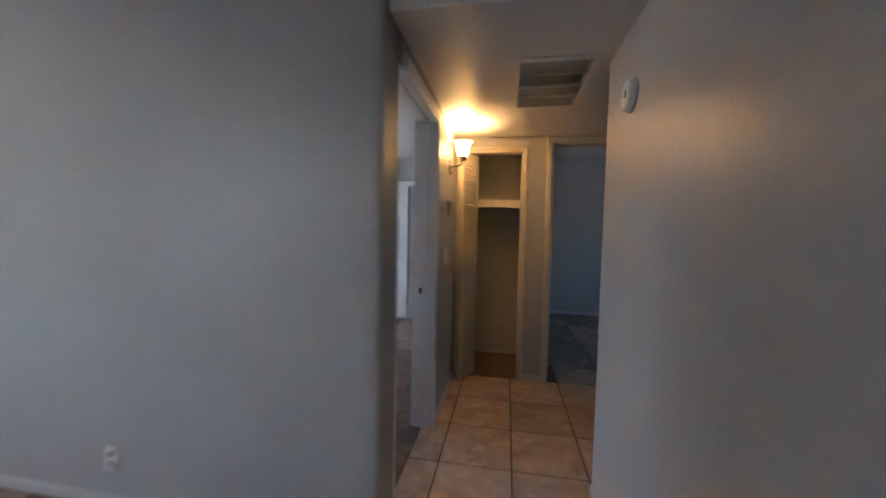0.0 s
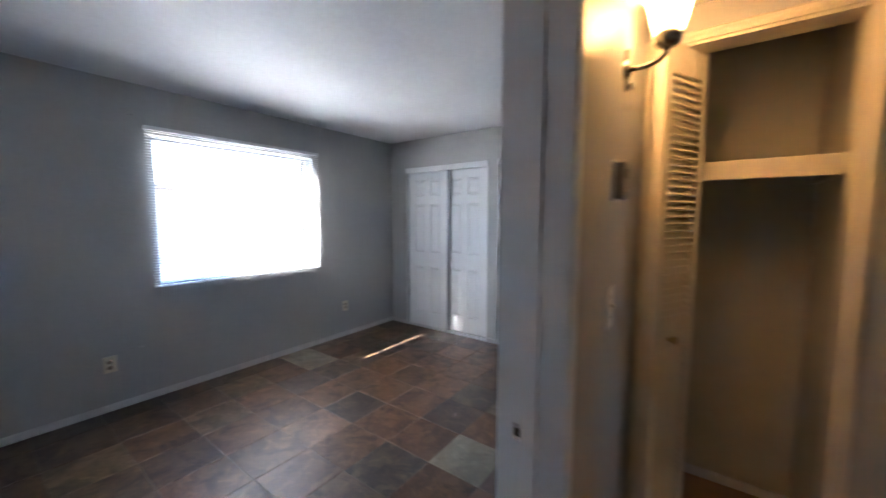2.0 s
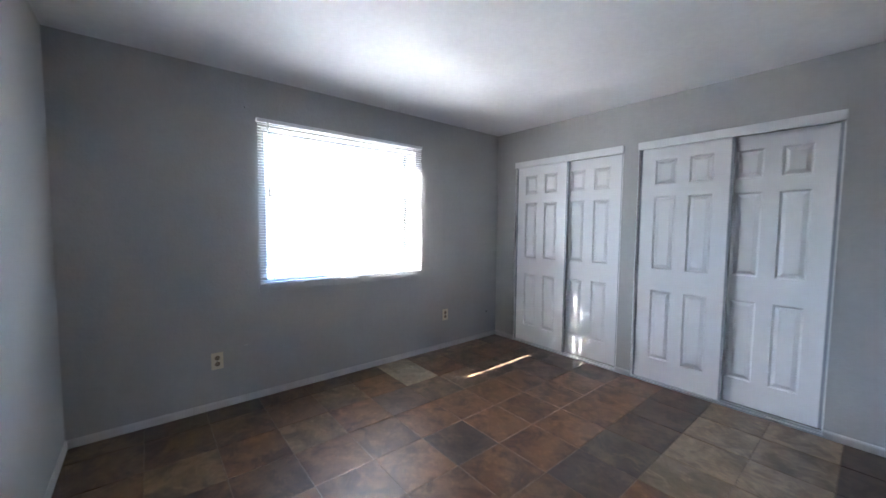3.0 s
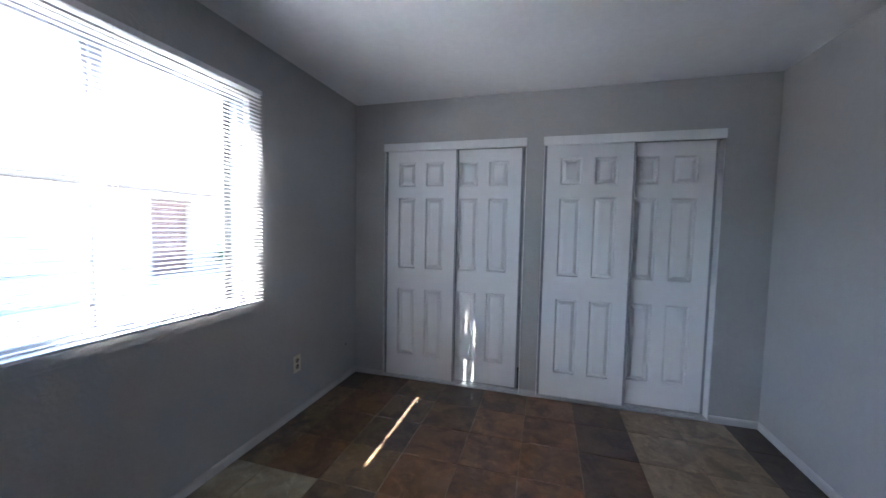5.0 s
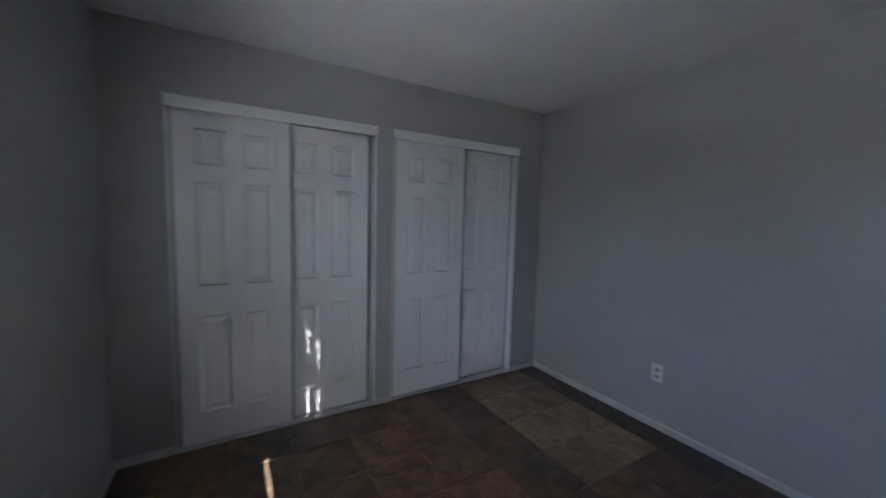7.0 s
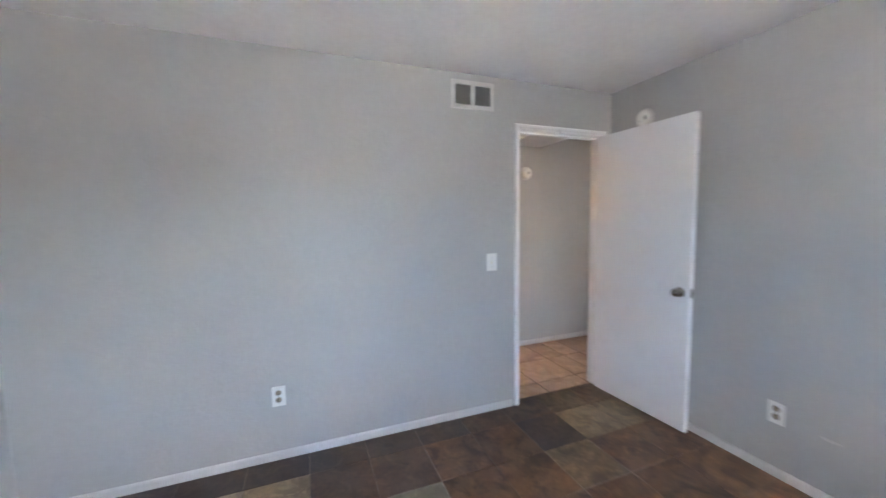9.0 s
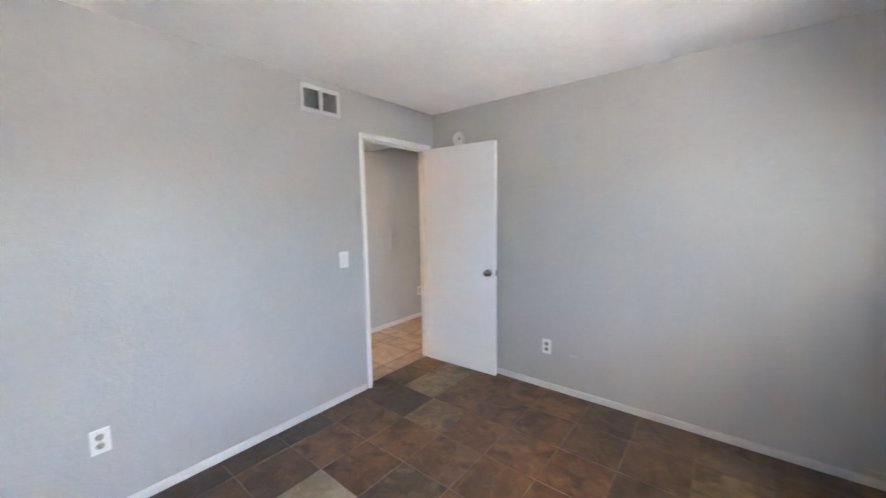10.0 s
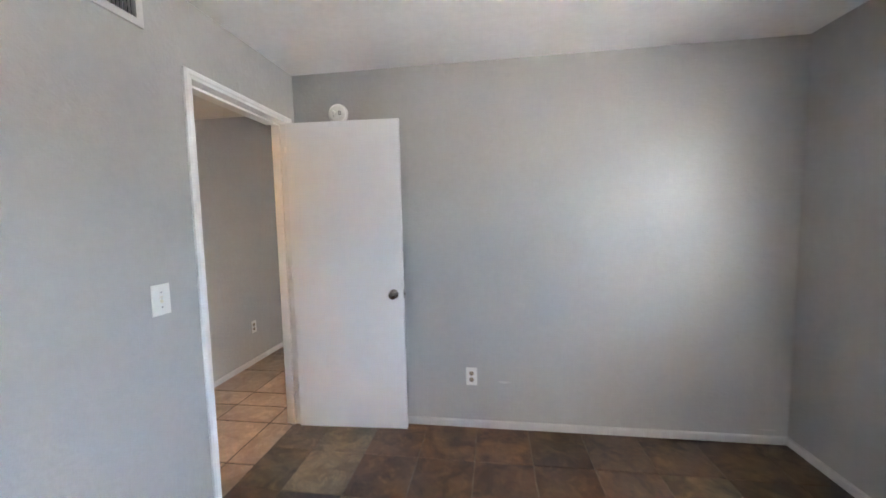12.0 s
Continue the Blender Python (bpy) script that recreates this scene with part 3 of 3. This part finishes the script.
for i in range(count + 1):
    z = Z_LOW + i * PITCH
    tilt = rng.gauss(2, 1.2)
    # End twists are added to shape the sun stripes on the closet door.
    inner = 1.62 < z < 1.85 or 1.28 < z < 1.48
    tip = 1.65 < z < 1.84 or 1.18 < z < 1.42
    if inner or tip:
        slat_piece("slat", SHORT, 0, z, tilt)
        slat_piece("slat_end", TWIST, 2.410, z, rng.uniform(27, 30) if inner else tilt)
        slat_piece("slat_end", LINK, 0, z, 13)
        slat_piece("slat_end", TWIST, BY1 - 0.029, z, rng.uniform(27, 30) if tip else tilt)
    else:
        slat_piece("slat", SLAT, 0, z, tilt)
part("bottom_rail", boxes((BX - 0.013, BX + 0.013, BY0, BY1, 0.868, 0.881), bevel=0.003), M_SLAT, blind, "white bottom rail")
for y in (1.150, 1.78, 2.42):
    for x in (BX - 0.0133, BX + 0.0133):
        part("ladder_cord", tube([(x, y, 0.876), (x, y, 2.066)], 0.0009, 5), M_SLAT, blind, "thin white cord")
for y in (1.34, 2.19):
    part("hold_down_clip", boxes((BX - 0.004, BX + 0.020, y - 0.028, y + 0.028, 0.863, 0.868), bevel=0.001), M_SLAT, blind)
part("tilt_wand", tube([(0.056, 1.118, 2.064), (0.058, 1.120, 1.75), (0.058, 1.121, 1.40)], 0.0042, 8), M_PLATE, blind, "clear plastic tilt wand")


# ---- wall plates ----


def to_wall(ob, x, y, z, facing):
    turn = {"+y": 180, "-y": 0, "+x": 90, "-x": -90}[facing]
    ob.matrix_world = pose(x, y, z, 0, 0, turn)


def duplex_outlet(x, y, z, facing, mat, label):
    """Built on a wall that faces -y, then turned: plate, two socket faces with slots, one screw."""
    o = thing("wall_outlet", label, "outlet", group="wall outlets")
    part("cover_plate", boxes((-0.037, 0.037, -0.006, 0.0, -0.060, 0.060), bevel=0.003), mat, o)
    for dz in (-0.0215, 0.0215):
        s = part("socket", turned([(0.0, -0.0085), (0.0155, -0.0085), (0.0165, -0.006)], (0, 0, dz), "y", 20, False), M_SOCKET, o)
        part("slot", boxes((-0.0075, -0.0050, -0.0092, -0.0080, dz - 0.001, dz + 0.010)), M_SLOT, s)
        part("slot", boxes((0.0050, 0.0075, -0.0092, -0.0080, dz - 0.001, dz + 0.009)), M_SLOT, s)
        part("earth_hole", boxes((-0.003, 0.003, -0.0092, -0.0080, dz - 0.011, dz - 0.005)), M_SLOT, s)
    part("screw", turned([(0.0, -0.0075), (0.003, -0.0075), (0.0035, -0.006)], (0, 0, 0), "y", 10, False), M_CHROME, o)
    to_wall(o, x, y, z, facing)
    return o


duplex_outlet(0.0, 0.765, 0.345, "+x", M_ALMOND, "almond duplex outlet low on the wall under the window side")
duplex_outlet(0.0, 2.87, 0.362, "+x", M_ALMOND, "almond duplex outlet low on the wall near the closet corner")
duplex_outlet(W, 2.508, 0.388, "-x", M_PLATE, "white duplex outlet low on the long bedroom wall")
duplex_outlet(1.905, 0.0, 0.352, "+y", M_PLATE, "white duplex outlet low on the wall behind the open door")
duplex_outlet(1.863, -0.115, 0.235, "-y", M_PLATE, "white duplex outlet low on the living room wall")
duplex_outlet(XR, -0.92, 0.37, "-x", M_PLATE, "white duplex outlet low on the hall wall")
duplex_outlet(5.62, RY, 0.36, "-y", M_PLATE, "white duplex outlet low on the far room wall")


def light_switch(x, y, z, facing, label):
    o = thing("light_switch", label, "light switch", group="light switches")
    part("cover_plate", boxes((-0.040, 0.040, -0.006, 0.0, -0.062, 0.062), bevel=0.003), M_PLATE, o)
    part("switch_well", boxes((-0.0065, 0.0065, -0.0068, -0.005, -0.013, 0.013)), M_ALMOND, o)
    part("toggle", boxes((-0.0045, 0.0045, -0.017, -0.006, 0.0, 0.010), bevel=0.0015), M_PLATE, o, "small white toggle lever")
    for dz in (-0.030, 0.030):
        part("screw", turned([(0.0, -0.0073), (0.003, -0.0073), (0.0035, -0.006)], (0, 0, dz), "y", 10, False), M_CHROME, o)
    to_wall(o, x, y, z, facing)
    return o


light_switch(W, 1.083, 1.103, "-x", "white single toggle light switch beside the bedroom door")
light_switch(XH, 1.265, 1.15, "+x", "white single toggle light switch under the thermostat")

thermo = thing("thermostat", "small grey wall thermostat with a white dial cover", "thermostat")
part("base", boxes((-0.038, 0.038, -0.010, 0, -0.055, 0.055), bevel=0.003), M_PLATE, thermo)
part("body", boxes((-0.034, 0.034, -0.034, -0.010, -0.050, 0.050), bevel=0.004), M_GREYBOX, thermo, "grey plastic housing")
part("display", boxes((-0.022, 0.022, -0.0355, -0.033, 0.006, 0.034)), M_SLOT, thermo)
part("lever", boxes((-0.02, 0.02, -0.0375, -0.033, -0.032, -0.022), bevel=0.001), M_PLATE, thermo)
to_wall(thermo, XH, 1.262, 1.510, "+x")


def smoke_detector(x, y, z, facing, label):
    o = thing("smoke_detector", label, "smoke detector", group="smoke detectors")
    part("mounting_base", turned([(0.0, 0.0), (0.066, 0.0), (0.066, -0.0064), (0.060, -0.0088)], (0, 0, 0), "y", 36, False), M_PLATE, o)
    part("housing", turned([(0.058, -0.0088), (0.060, -0.0112), (0.060, -0.0224), (0.055, -0.0288), (0.040, -0.0320), (0.0, -0.0328)], (0, 0, 0), "y", 36, False), M_PLATE, o, "round white plastic housing")
    part("sounder_grille", boxes(*[(0.014 + 0.006 * k, 0.017 + 0.006 * k, -0.0340, -0.0312, -0.014, 0.014) for k in range(3)]), M_SLOT, o, "dark slots")
    part("test_button", turned([(0.011, -0.0316), (0.011, -0.0348), (0.008, -0.0360), (0.0, -0.0360)], (-0.020, 0, 0.006), "y", 18, False), M_PLATE, o)
    part("indicator", turned([(0.003, -0.0320), (0.003, -0.0340), (0.0, -0.0344)], (-0.022, 0, -0.018), "y", 10, False), M_SLOT, o)
    to_wall(o, x, y, z, facing)
    return o


smoke_detector(2.762, 0.0, 2.112, "+y", "round white smoke detector high on the wall above the door")
smoke_detector(XR, 0.08, 1.890, "-x", "round white smoke detector high on the hall wall")


def scuff(parent, centre, along, half_u, half_z, seed):
    """A small uneven filler smear, just proud of a wall."""
    rs = random.Random(seed)
    bm = bmesh.new()
    ring = []
    for k in range(14):
        a = 2 * math.pi * k / 14
        r = rs.uniform(0.65, 1.1)
        u, z = math.cos(a) * half_u * r, math.sin(a) * half_z * r
        ring.append(bm.verts.new((centre[0] + u, centre[1], centre[2] + z) if along == "x" else (centre[0], centre[1] + u, centre[2] + z)))
    top = bm.verts.new((centre[0], centre[1] + 0.0012, centre[2]) if along == "x" else (centre[0] + 0.0012, centre[1], centre[2]))
    for k in range(14):
        bm.faces.new((ring[k], ring[(k + 1) % 14], top))
    ob = part("scuff", bm, M_FILLER, parent, "pale filler smear")
    return ob


scuff(bpy.data.objects["wall_south"], (1.69, 0.0006, 0.318), "x", 0.045, 0.009, 1)
scuff(bpy.data.objects["wall_south"], (0.11, 0.0006, 0.085), "x", 0.05, 0.007, 2)
scuff(bpy.data.objects["wall_west"], (0.0006, 0.95, 0.425), "y", 0.02, 0.006, 3)
nail = part("nail", turned([(0.0, 0.006), (0.004, 0.006), (0.004, 0.004), (0.0015, 0.003), (0.0015, 0.0)], (0, 0.978, 2.152), "x", 10, False), M_SLOT, bpy.data.objects["wall_west"], "small dark nail")
part("nail_hole", turned([(0.0, 0.0006), (0.007, 0.0008), (0.009, 0.0004)], (0, 3.51, 0.304), "x", 12, False), M_SLOT, bpy.data.objects["wall_west"], "small dark hole")

# ---- supply register over the bedroom switch ----
reg = thing("wall_register", "pale painted steel two-bank air register high on the wall", "air vent")
ry0, ry1, rz0, rz1 = -0.157, 0.157, -0.092, 0.092
part("frame", boxes((ry0, ry1, -0.010, 0, rz0, -0.064), (ry0, ry1, -0.010, 0, 0.064, rz1), (ry0, -0.130, -0.010, 0, -0.064, 0.064), (0.130, ry1, -0.010, 0, -0.064, 0.064)), M_REG, reg, "frame painted near the wall colour")
part("centre_bar", boxes((-0.014, 0.014, -0.011, -0.001, -0.064, 0.064)), M_REG, reg)
# Flat sheet on the wall; its black stands in for the duct's shade.
part("backing", boxes((-0.130, 0.130, -0.0015, -0.0005, -0.064, 0.064)), M_DARK, reg, "flat black sheet in place of the shaded duct")
FIN = mesh_of("fin", boxes((-0.0006, 0.0006, -0.0075, 0.0075, -0.063, 0.063)), M_FIN)
for bank in (-1, 1):
    for k in range(8):
        fin = new("fin", FIN)
        fin.parent = reg
        fin.location = (bank * (0.021 + 0.0140 * k), -0.0075, 0)
        fin.rotation_euler = (0, 0, radians(-40 if bank < 0 else -14))
to_wall(reg, W, 1.222, 2.242, "-x")

# ---- return grille in the hall ceiling ----
grille = thing("ceiling_return_grille", "large white steel return air grille in the hall ceiling", "air vent")
gx0, gx1, gy0, gy1 = VX0 - 0.035, VX1 + 0.03, VY0 - 0.035, VY1 + 0.035
part("frame", boxes((gx0, VX0, gy0, gy1, HH - 0.012, HH - 0.001), (VX1, gx1, gy0, gy1, HH - 0.012, HH - 0.001), (VX0, VX1, gy0, VY0, HH - 0.012, HH - 0.001), (VX0, VX1, VY1, gy1, HH - 0.012, HH - 0.001)), M_VENT, grille, "flat white frame")
part("filter", boxes((VX0 + 0.001, VX1 - 0.001, VY0 + 0.001, VY1 - 0.001, HH + 0.03, HH + 0.04)), M_FILTER, grille, "dusty grey filter")
NB = 4
rowd = (VY1 - VY0) / NB
for k in range(1, NB):
    part("cross_bar", boxes((VX0, VX1, VY0 + rowd * k - 0.008, VY0 + rowd * k + 0.008, HH - 0.010, HH + 0.004)), M_VENT, grille)
BLADE = mesh_of("blade", boxes((-0.0006, 0.0006, -rowd / 2 + 0.008, rowd / 2 - 0.008, -0.009, 0.009)), M_VENT)
nblade = 27
for k in range(NB):
    for j in range(nblade):
        bl = new("blade", BLADE)
        bl.parent = grille
        bl.location = (VX0 + (j + 0.5) * (VX1 - VX0) / nblade, VY0 + rowd * (k + 0.5), HH - 0.001)
        bl.rotation_euler = (0, radians(35), 0)

# ---- sconce ----
sc = thing("wall_sconce", "brushed nickel wall sconce with a lit frosted bell shade", "wall lamp")
SX, SY = 3.322, 1.360
part("back_plate", turned([(0.0, 0.0), (0.030, 0.0), (0.030, 0.006), (0.022, 0.012), (0.012, 0.016), (0.0, 0.018)], (XH, SY, 1.841), "x", 24, False), M_BRONZE, sc, "round nickel back plate")
part("back_strip", boxes((XH, XH + 0.012, SY - 0.014, SY + 0.014, 1.784, 1.899), bevel=0.004), M_BRONZE, sc)
part("arm", tube([(XH + 0.012, SY, 1.844), (XH + 0.05, SY, 1.842), (XH + 0.085, SY, 1.851), (SX - 0.005, SY, 1.867), (SX, SY, 1.891)], 0.0075, 12), M_BRONZE, sc, "curved nickel arm")
part("finial", turned([(0.0, -0.022), (0.006, -0.018), (0.008, -0.008), (0.004, 0.0)], (XH + 0.02, SY, 1.804), "z", 12, False), M_BRONZE, sc)
part("socket_cup", turned([(0.0, 0.0), (0.022, 0.002), (0.031, 0.012), (0.034, 0.030), (0.030, 0.040)], (SX, SY, 1.881), "z", 24, False), M_BRONZE, sc, "nickel cup under the shade")
shade = part("shade", turned([(0.026, 0.0), (0.036, 0.012), (0.044, 0.040), (0.050, 0.070), (0.060, 0.098), (0.076, 0.116), (0.080, 0.119)], (SX, SY, 1.915), "z", 32, False), M_FROST, sc, "flared frosted white glass shade")

# ---- linen closet ----
solid("floor_linen", boxes((XH, 3.83, YE + 0.002, 2.48, -0.003, 0.0)), M_VINYL, "plain brown vinyl floor of the linen closet", "floor")
shelf = thing("linen_shelf", "cream painted linen closet shelf with a deep front edge", "shelf")
part("board", boxes((XH, 3.83, 2.02, 2.48, 1.615, 1.635)), M_CREAM, shelf)
part("front_edge", boxes((XH, 3.83, 1.995, 2.02, 1.562, 1.636), bevel=0.003), M_CREAM, shelf, "cream front board")
part("cleat", boxes((3.812, 3.83, 2.02, 2.48, 1.562, 1.614)), M_CREAM, shelf)


LW, LH = 0.272, 2.0


def louvre_leaf(parent):
    """Built from x 0 to LW, face at y 0, thickness 0.028."""
    leaf = part("leaf", boxes((0, 0.04, 0, 0.028, 0, LH), (LW - 0.04, LW, 0, 0.028, 0, LH), (0.04, LW - 0.04, 0.002, 0.026, 0, 0.11),
                              (0.04, LW - 0.04, 0.002, 0.026, 0.90, 1.0), (0.04, LW - 0.04, 0.002, 0.026, LH - 0.10, LH)), M_CREAM, parent, "louvred leaf with stiles and rails")
    return leaf


LOUVRE = mesh_of("louvre", boxes((0.0, LW - 0.08, -0.0035, 0.0035, -0.0185, 0.0185)), M_CREAM)
bif = thing("bifold_door", "cream louvred bifold closet door folded open at the hall wall", "bifold door", (0, 0, 0.016))
for at, ang in (((3.262, 1.890), -89.0), ((3.300, 1.622), 66.0)):
    leaf = louvre_leaf(bif)
    leaf.matrix_local = pose(at[0], at[1], 0, 0, 0, ang)
    for z0, z1 in ((0.11, 0.90), (1.0, LH - 0.10)):
        n = int((z1 - z0) / 0.0262)
        for k in range(n):
            lv = new("louvre", LOUVRE)
            lv.parent = leaf
            lv.location = (0.04, 0.014, z0 + (k + 0.5) * (z1 - z0) / n)
            lv.rotation_euler = (radians(-38), 0, 0)
part("knob", turned([(0.0, 0.034), (0.009, 0.033), (0.015, 0.026), (0.014, 0.018), (0.007, 0.012), (0.008, 0.0)], (0, 0, 0), "x", 16, False), M_BRASS, bif, "small round brass knob").location = (3.338, 1.686, 0.945)

# ---- outside ----
solid("ground", boxes((-400, 400, -400, 400, -0.32, -0.20)), M_GROUND, "pale gravel ground", "ground")
solid("pavement", boxes((-6.2, -0.13, -60, 60, -0.20, -0.16)), M_CONC, "pale concrete walk between the buildings", "pavement")
house = thing("neighbour_house", "low beige stucco house across the yard with brown roof", "house")
HX = -8.8
part("wall", boxes((HX - 5, HX, -25, 8.1, -0.2, 2.2), (HX - 5, HX, 9.30, 30, -0.2, 2.2), (HX - 5, HX, 8.1, 9.30, 1.98, 2.2), (HX - 5, HX - 0.5, 8.1, 9.30, -0.2, 1.98)), M_STUCCO, house, "beige stucco wall")
rb = bmesh.new()
vv = [[rb.verts.new(p) for p in ((HX + 0.6, y, 2.17), (HX + 0.6, y, 2.30), (HX - 2.5, y, 2.95), (HX - 5.6, y, 2.30), (HX - 5.6, y, 2.17))] for y in (-26, 31)]
for k in range(5):
    rb.faces.new((vv[0][k], vv[0][(k + 1) % 5], vv[1][(k + 1) % 5], vv[1][k]))
rb.faces.new(vv[0])
rb.faces.new(vv[1][::-1])
part("roof", rb, M_ROOF, house, "shallow brown roof with fascia")
part("door", boxes((HX - 0.30, HX - 0.25, 8.13, 9.27, -0.2, 1.96)), M_BROWN, house, "dark brown recessed doorway")
for y in (12.4, -5.0):
    wf = part("window", boxes((HX - 0.03, HX + 0.03, y, y + 0.9, 0.83, 0.88), (HX - 0.03, HX + 0.03, y, y + 0.9, 1.90, 1.95), (HX - 0.03, HX + 0.03, y, y + 0.05, 0.88, 1.90), (HX - 0.03, HX + 0.03, y + 0.85, y + 0.9, 0.88, 1.90)), M_ALU, house, "aluminium window")
    part("pane", boxes((HX + 0.001, HX + 0.012, y + 0.05, y + 0.85, 0.88, 1.90)), M_GREYBOX, wf, "dark pane")
part("garage_door", boxes((HX + 0.001, HX + 0.05, -13.0, -9.8, -0.2, 2.0)), M_BROWN, house, "reddish brown garage door")
yard = thing("yard_wall", "low grey block wall in front of the house", "garden wall")
part("wall", boxes((-6.9, -6.7, 10.0, 22, -0.2, 0.35), (-6.9, -6.7, -30, 6.5, -0.2, 0.25)), M_BLOCK, yard)
part("cap", boxes((-6.94, -6.66, 10.0, 22, 0.35, 0.40), (-6.94, -6.66, -30, 6.5, 0.25, 0.30)), M_CONC, yard)
red = thing("garden_wall", "reddish brown block wall beside the house", "garden wall")
part("wall", boxes((-3.1, -1.31, -3.2, -3.0, -0.2, 2.35)), M_REDWALL, red)
part("cap", boxes((-3.14, -1.31, -3.24, -2.96, 2.35, 2.41), bevel=0.01), M_CONC, red)
shrub = thing("shrub", "rounded green shrub by the neighbour's wall", "shrub", (-7.8, 10.2, -0.2))
part("stem", tube([(0, 0, 0), (0.03, 0.02, 0.25), (0.0, 0.0, 0.5)], 0.03, 8), M_ROOF, shrub)
lb = bmesh.new()
rl = random.Random(9)
for k in range(900):
    a, b, r = rl.uniform(0, 6.283), rl.uniform(-0.5, 1.4), rl.uniform(0.45, 1.0)
    c = Vector((math.cos(a) * math.cos(b) * 0.75 * r, math.sin(a) * math.cos(b) * 0.95 * r, 0.55 + math.sin(b) * 0.5 * r))
    u = Vector((rl.gauss(0, 1), rl.gauss(0, 1), rl.gauss(0, 1))).normalized() * 0.07
    w = u.orthogonal().normalized() * 0.035
    lb.faces.new([lb.verts.new(c + q) for q in (-u, w, u, -w)])
part("crown", lb, M_LEAF, shrub, "dense green leaves")

# ---- floor tiles ----


def tile_mesh(name, sx, sy, mat, edge=0.0015):
    bm = bmesh.new()
    lo = [bm.verts.new((x, y, -0.007)) for x, y in ((0, 0), (sx, 0), (sx, sy), (0, sy))]
    md = [bm.verts.new((x, y, -0.0009)) for x, y in ((0, 0), (sx, 0), (sx, sy), (0, sy))]
    hi = [bm.verts.new((x, y, 0.0)) for x, y in ((edge, edge), (sx - edge, edge), (sx - edge, sy - edge), (edge, sy - edge))]
    for a, b in ((lo, md), (md, hi)):
        for k in range(4):
            bm.faces.new((a[k], a[(k + 1) % 4], b[(k + 1) % 4], b[k]))
    bm.faces.new(hi)
    return mesh_of(name, bm, mat)


def lay(name, label, x_lines, y_lines, joint, choose):
    """Tiles between the given joint lines; choose(i, j) gives a material or None."""
    root = thing(name, label, "floor tiles", kind="structure")
    cache = {}
    rt = random.Random(21)
    for i, (x0, x1) in enumerate(zip(x_lines, x_lines[1:])):
        for j, (y0, y1) in enumerate(zip(y_lines, y_lines[1:])):
            mat = choose(i, j)
            if mat is None:
                continue
            key = (round(x1 - x0, 4), round(y1 - y0, 4), mat.name)
            if key not in cache:
                cache[key] = tile_mesh("tile", x1 - x0 - joint, y1 - y0 - joint, mat)
            t = new("tile", cache[key])
            t.parent = root
            t.location = (x0 + joint / 2, y0 + joint / 2, rt.uniform(-0.0006, 0.0006))
    return root


TP = 0.3335
bx = [0.0] + [0.205 + TP * k for k in range(9)] + [3.14]
by = [0.0] + [0.020 + TP * k for k in range(1, 11)] + [3.685]
# one letter a tile, from the window wall to the door wall; rows from the open door's wall to the closets
PLAN = ["bbbbbrrrlt",
        "dbtbbrrrlt",
        "dbrbrrrtpb",
        "bbtrrrbrrb",
        "btrrrrgrrd",
        "brprprrcbd",
        "ccgrrrprbd",
        "trtrrrglld",
        "tbgrrrblld",
        "trgbrrblld",
        "dbgdbrblld"]
lay("floor_tiles_bedroom", "slate-look ceramic tiles in rust, brown, grey and cream", bx, by, 0.0036, lambda i, j: TILE[PLAN[j][i]])
TH = 0.418
hx = [3.14, 3.325] + [3.325 + TH * k for k in range(1, 5)] + [5.2]
hy = [-0.115, 0.10, 0.52, 0.94, 1.36, 1.80, 2.48]
lay("floor_tiles_hall", "large terracotta-coloured ceramic tiles with dark joints", hx, hy, 0.010,
    lambda i, j: None if j >= 5 else M_TERRA)
lx = [-1.2 + 0.433 * k for k in range(11)][:-1] + [3.14, 3.325, 3.743, 4.15]
lx = [v for v in lx if v < 2.9] + [2.907, 3.325, 3.743, 4.15]
ly = [-4.4] + [0.10 - 0.42 * k for k in range(10, 0, -1)] + [-0.115]
lay("floor_tiles_living", "large terracotta-coloured ceramic tiles with dark joints", lx, ly, 0.010, lambda i, j: M_TERRA)
fx = [3.88, 4.16] + [4.16 + TH * k for k in range(1, 8)] + [7.3]
fy = [2.2 + TH * k for k in range(0, 6)] + [RY]
rf = random.Random(5)
lay("floor_tiles_far_room", "grey-brown slate-look tiles of the far room", fx, [1.785] + fy, 0.010, lambda i, j: None if i == 0 and j == 0 else M_SLATE2[1 if rf.random() < 0.25 else 0])
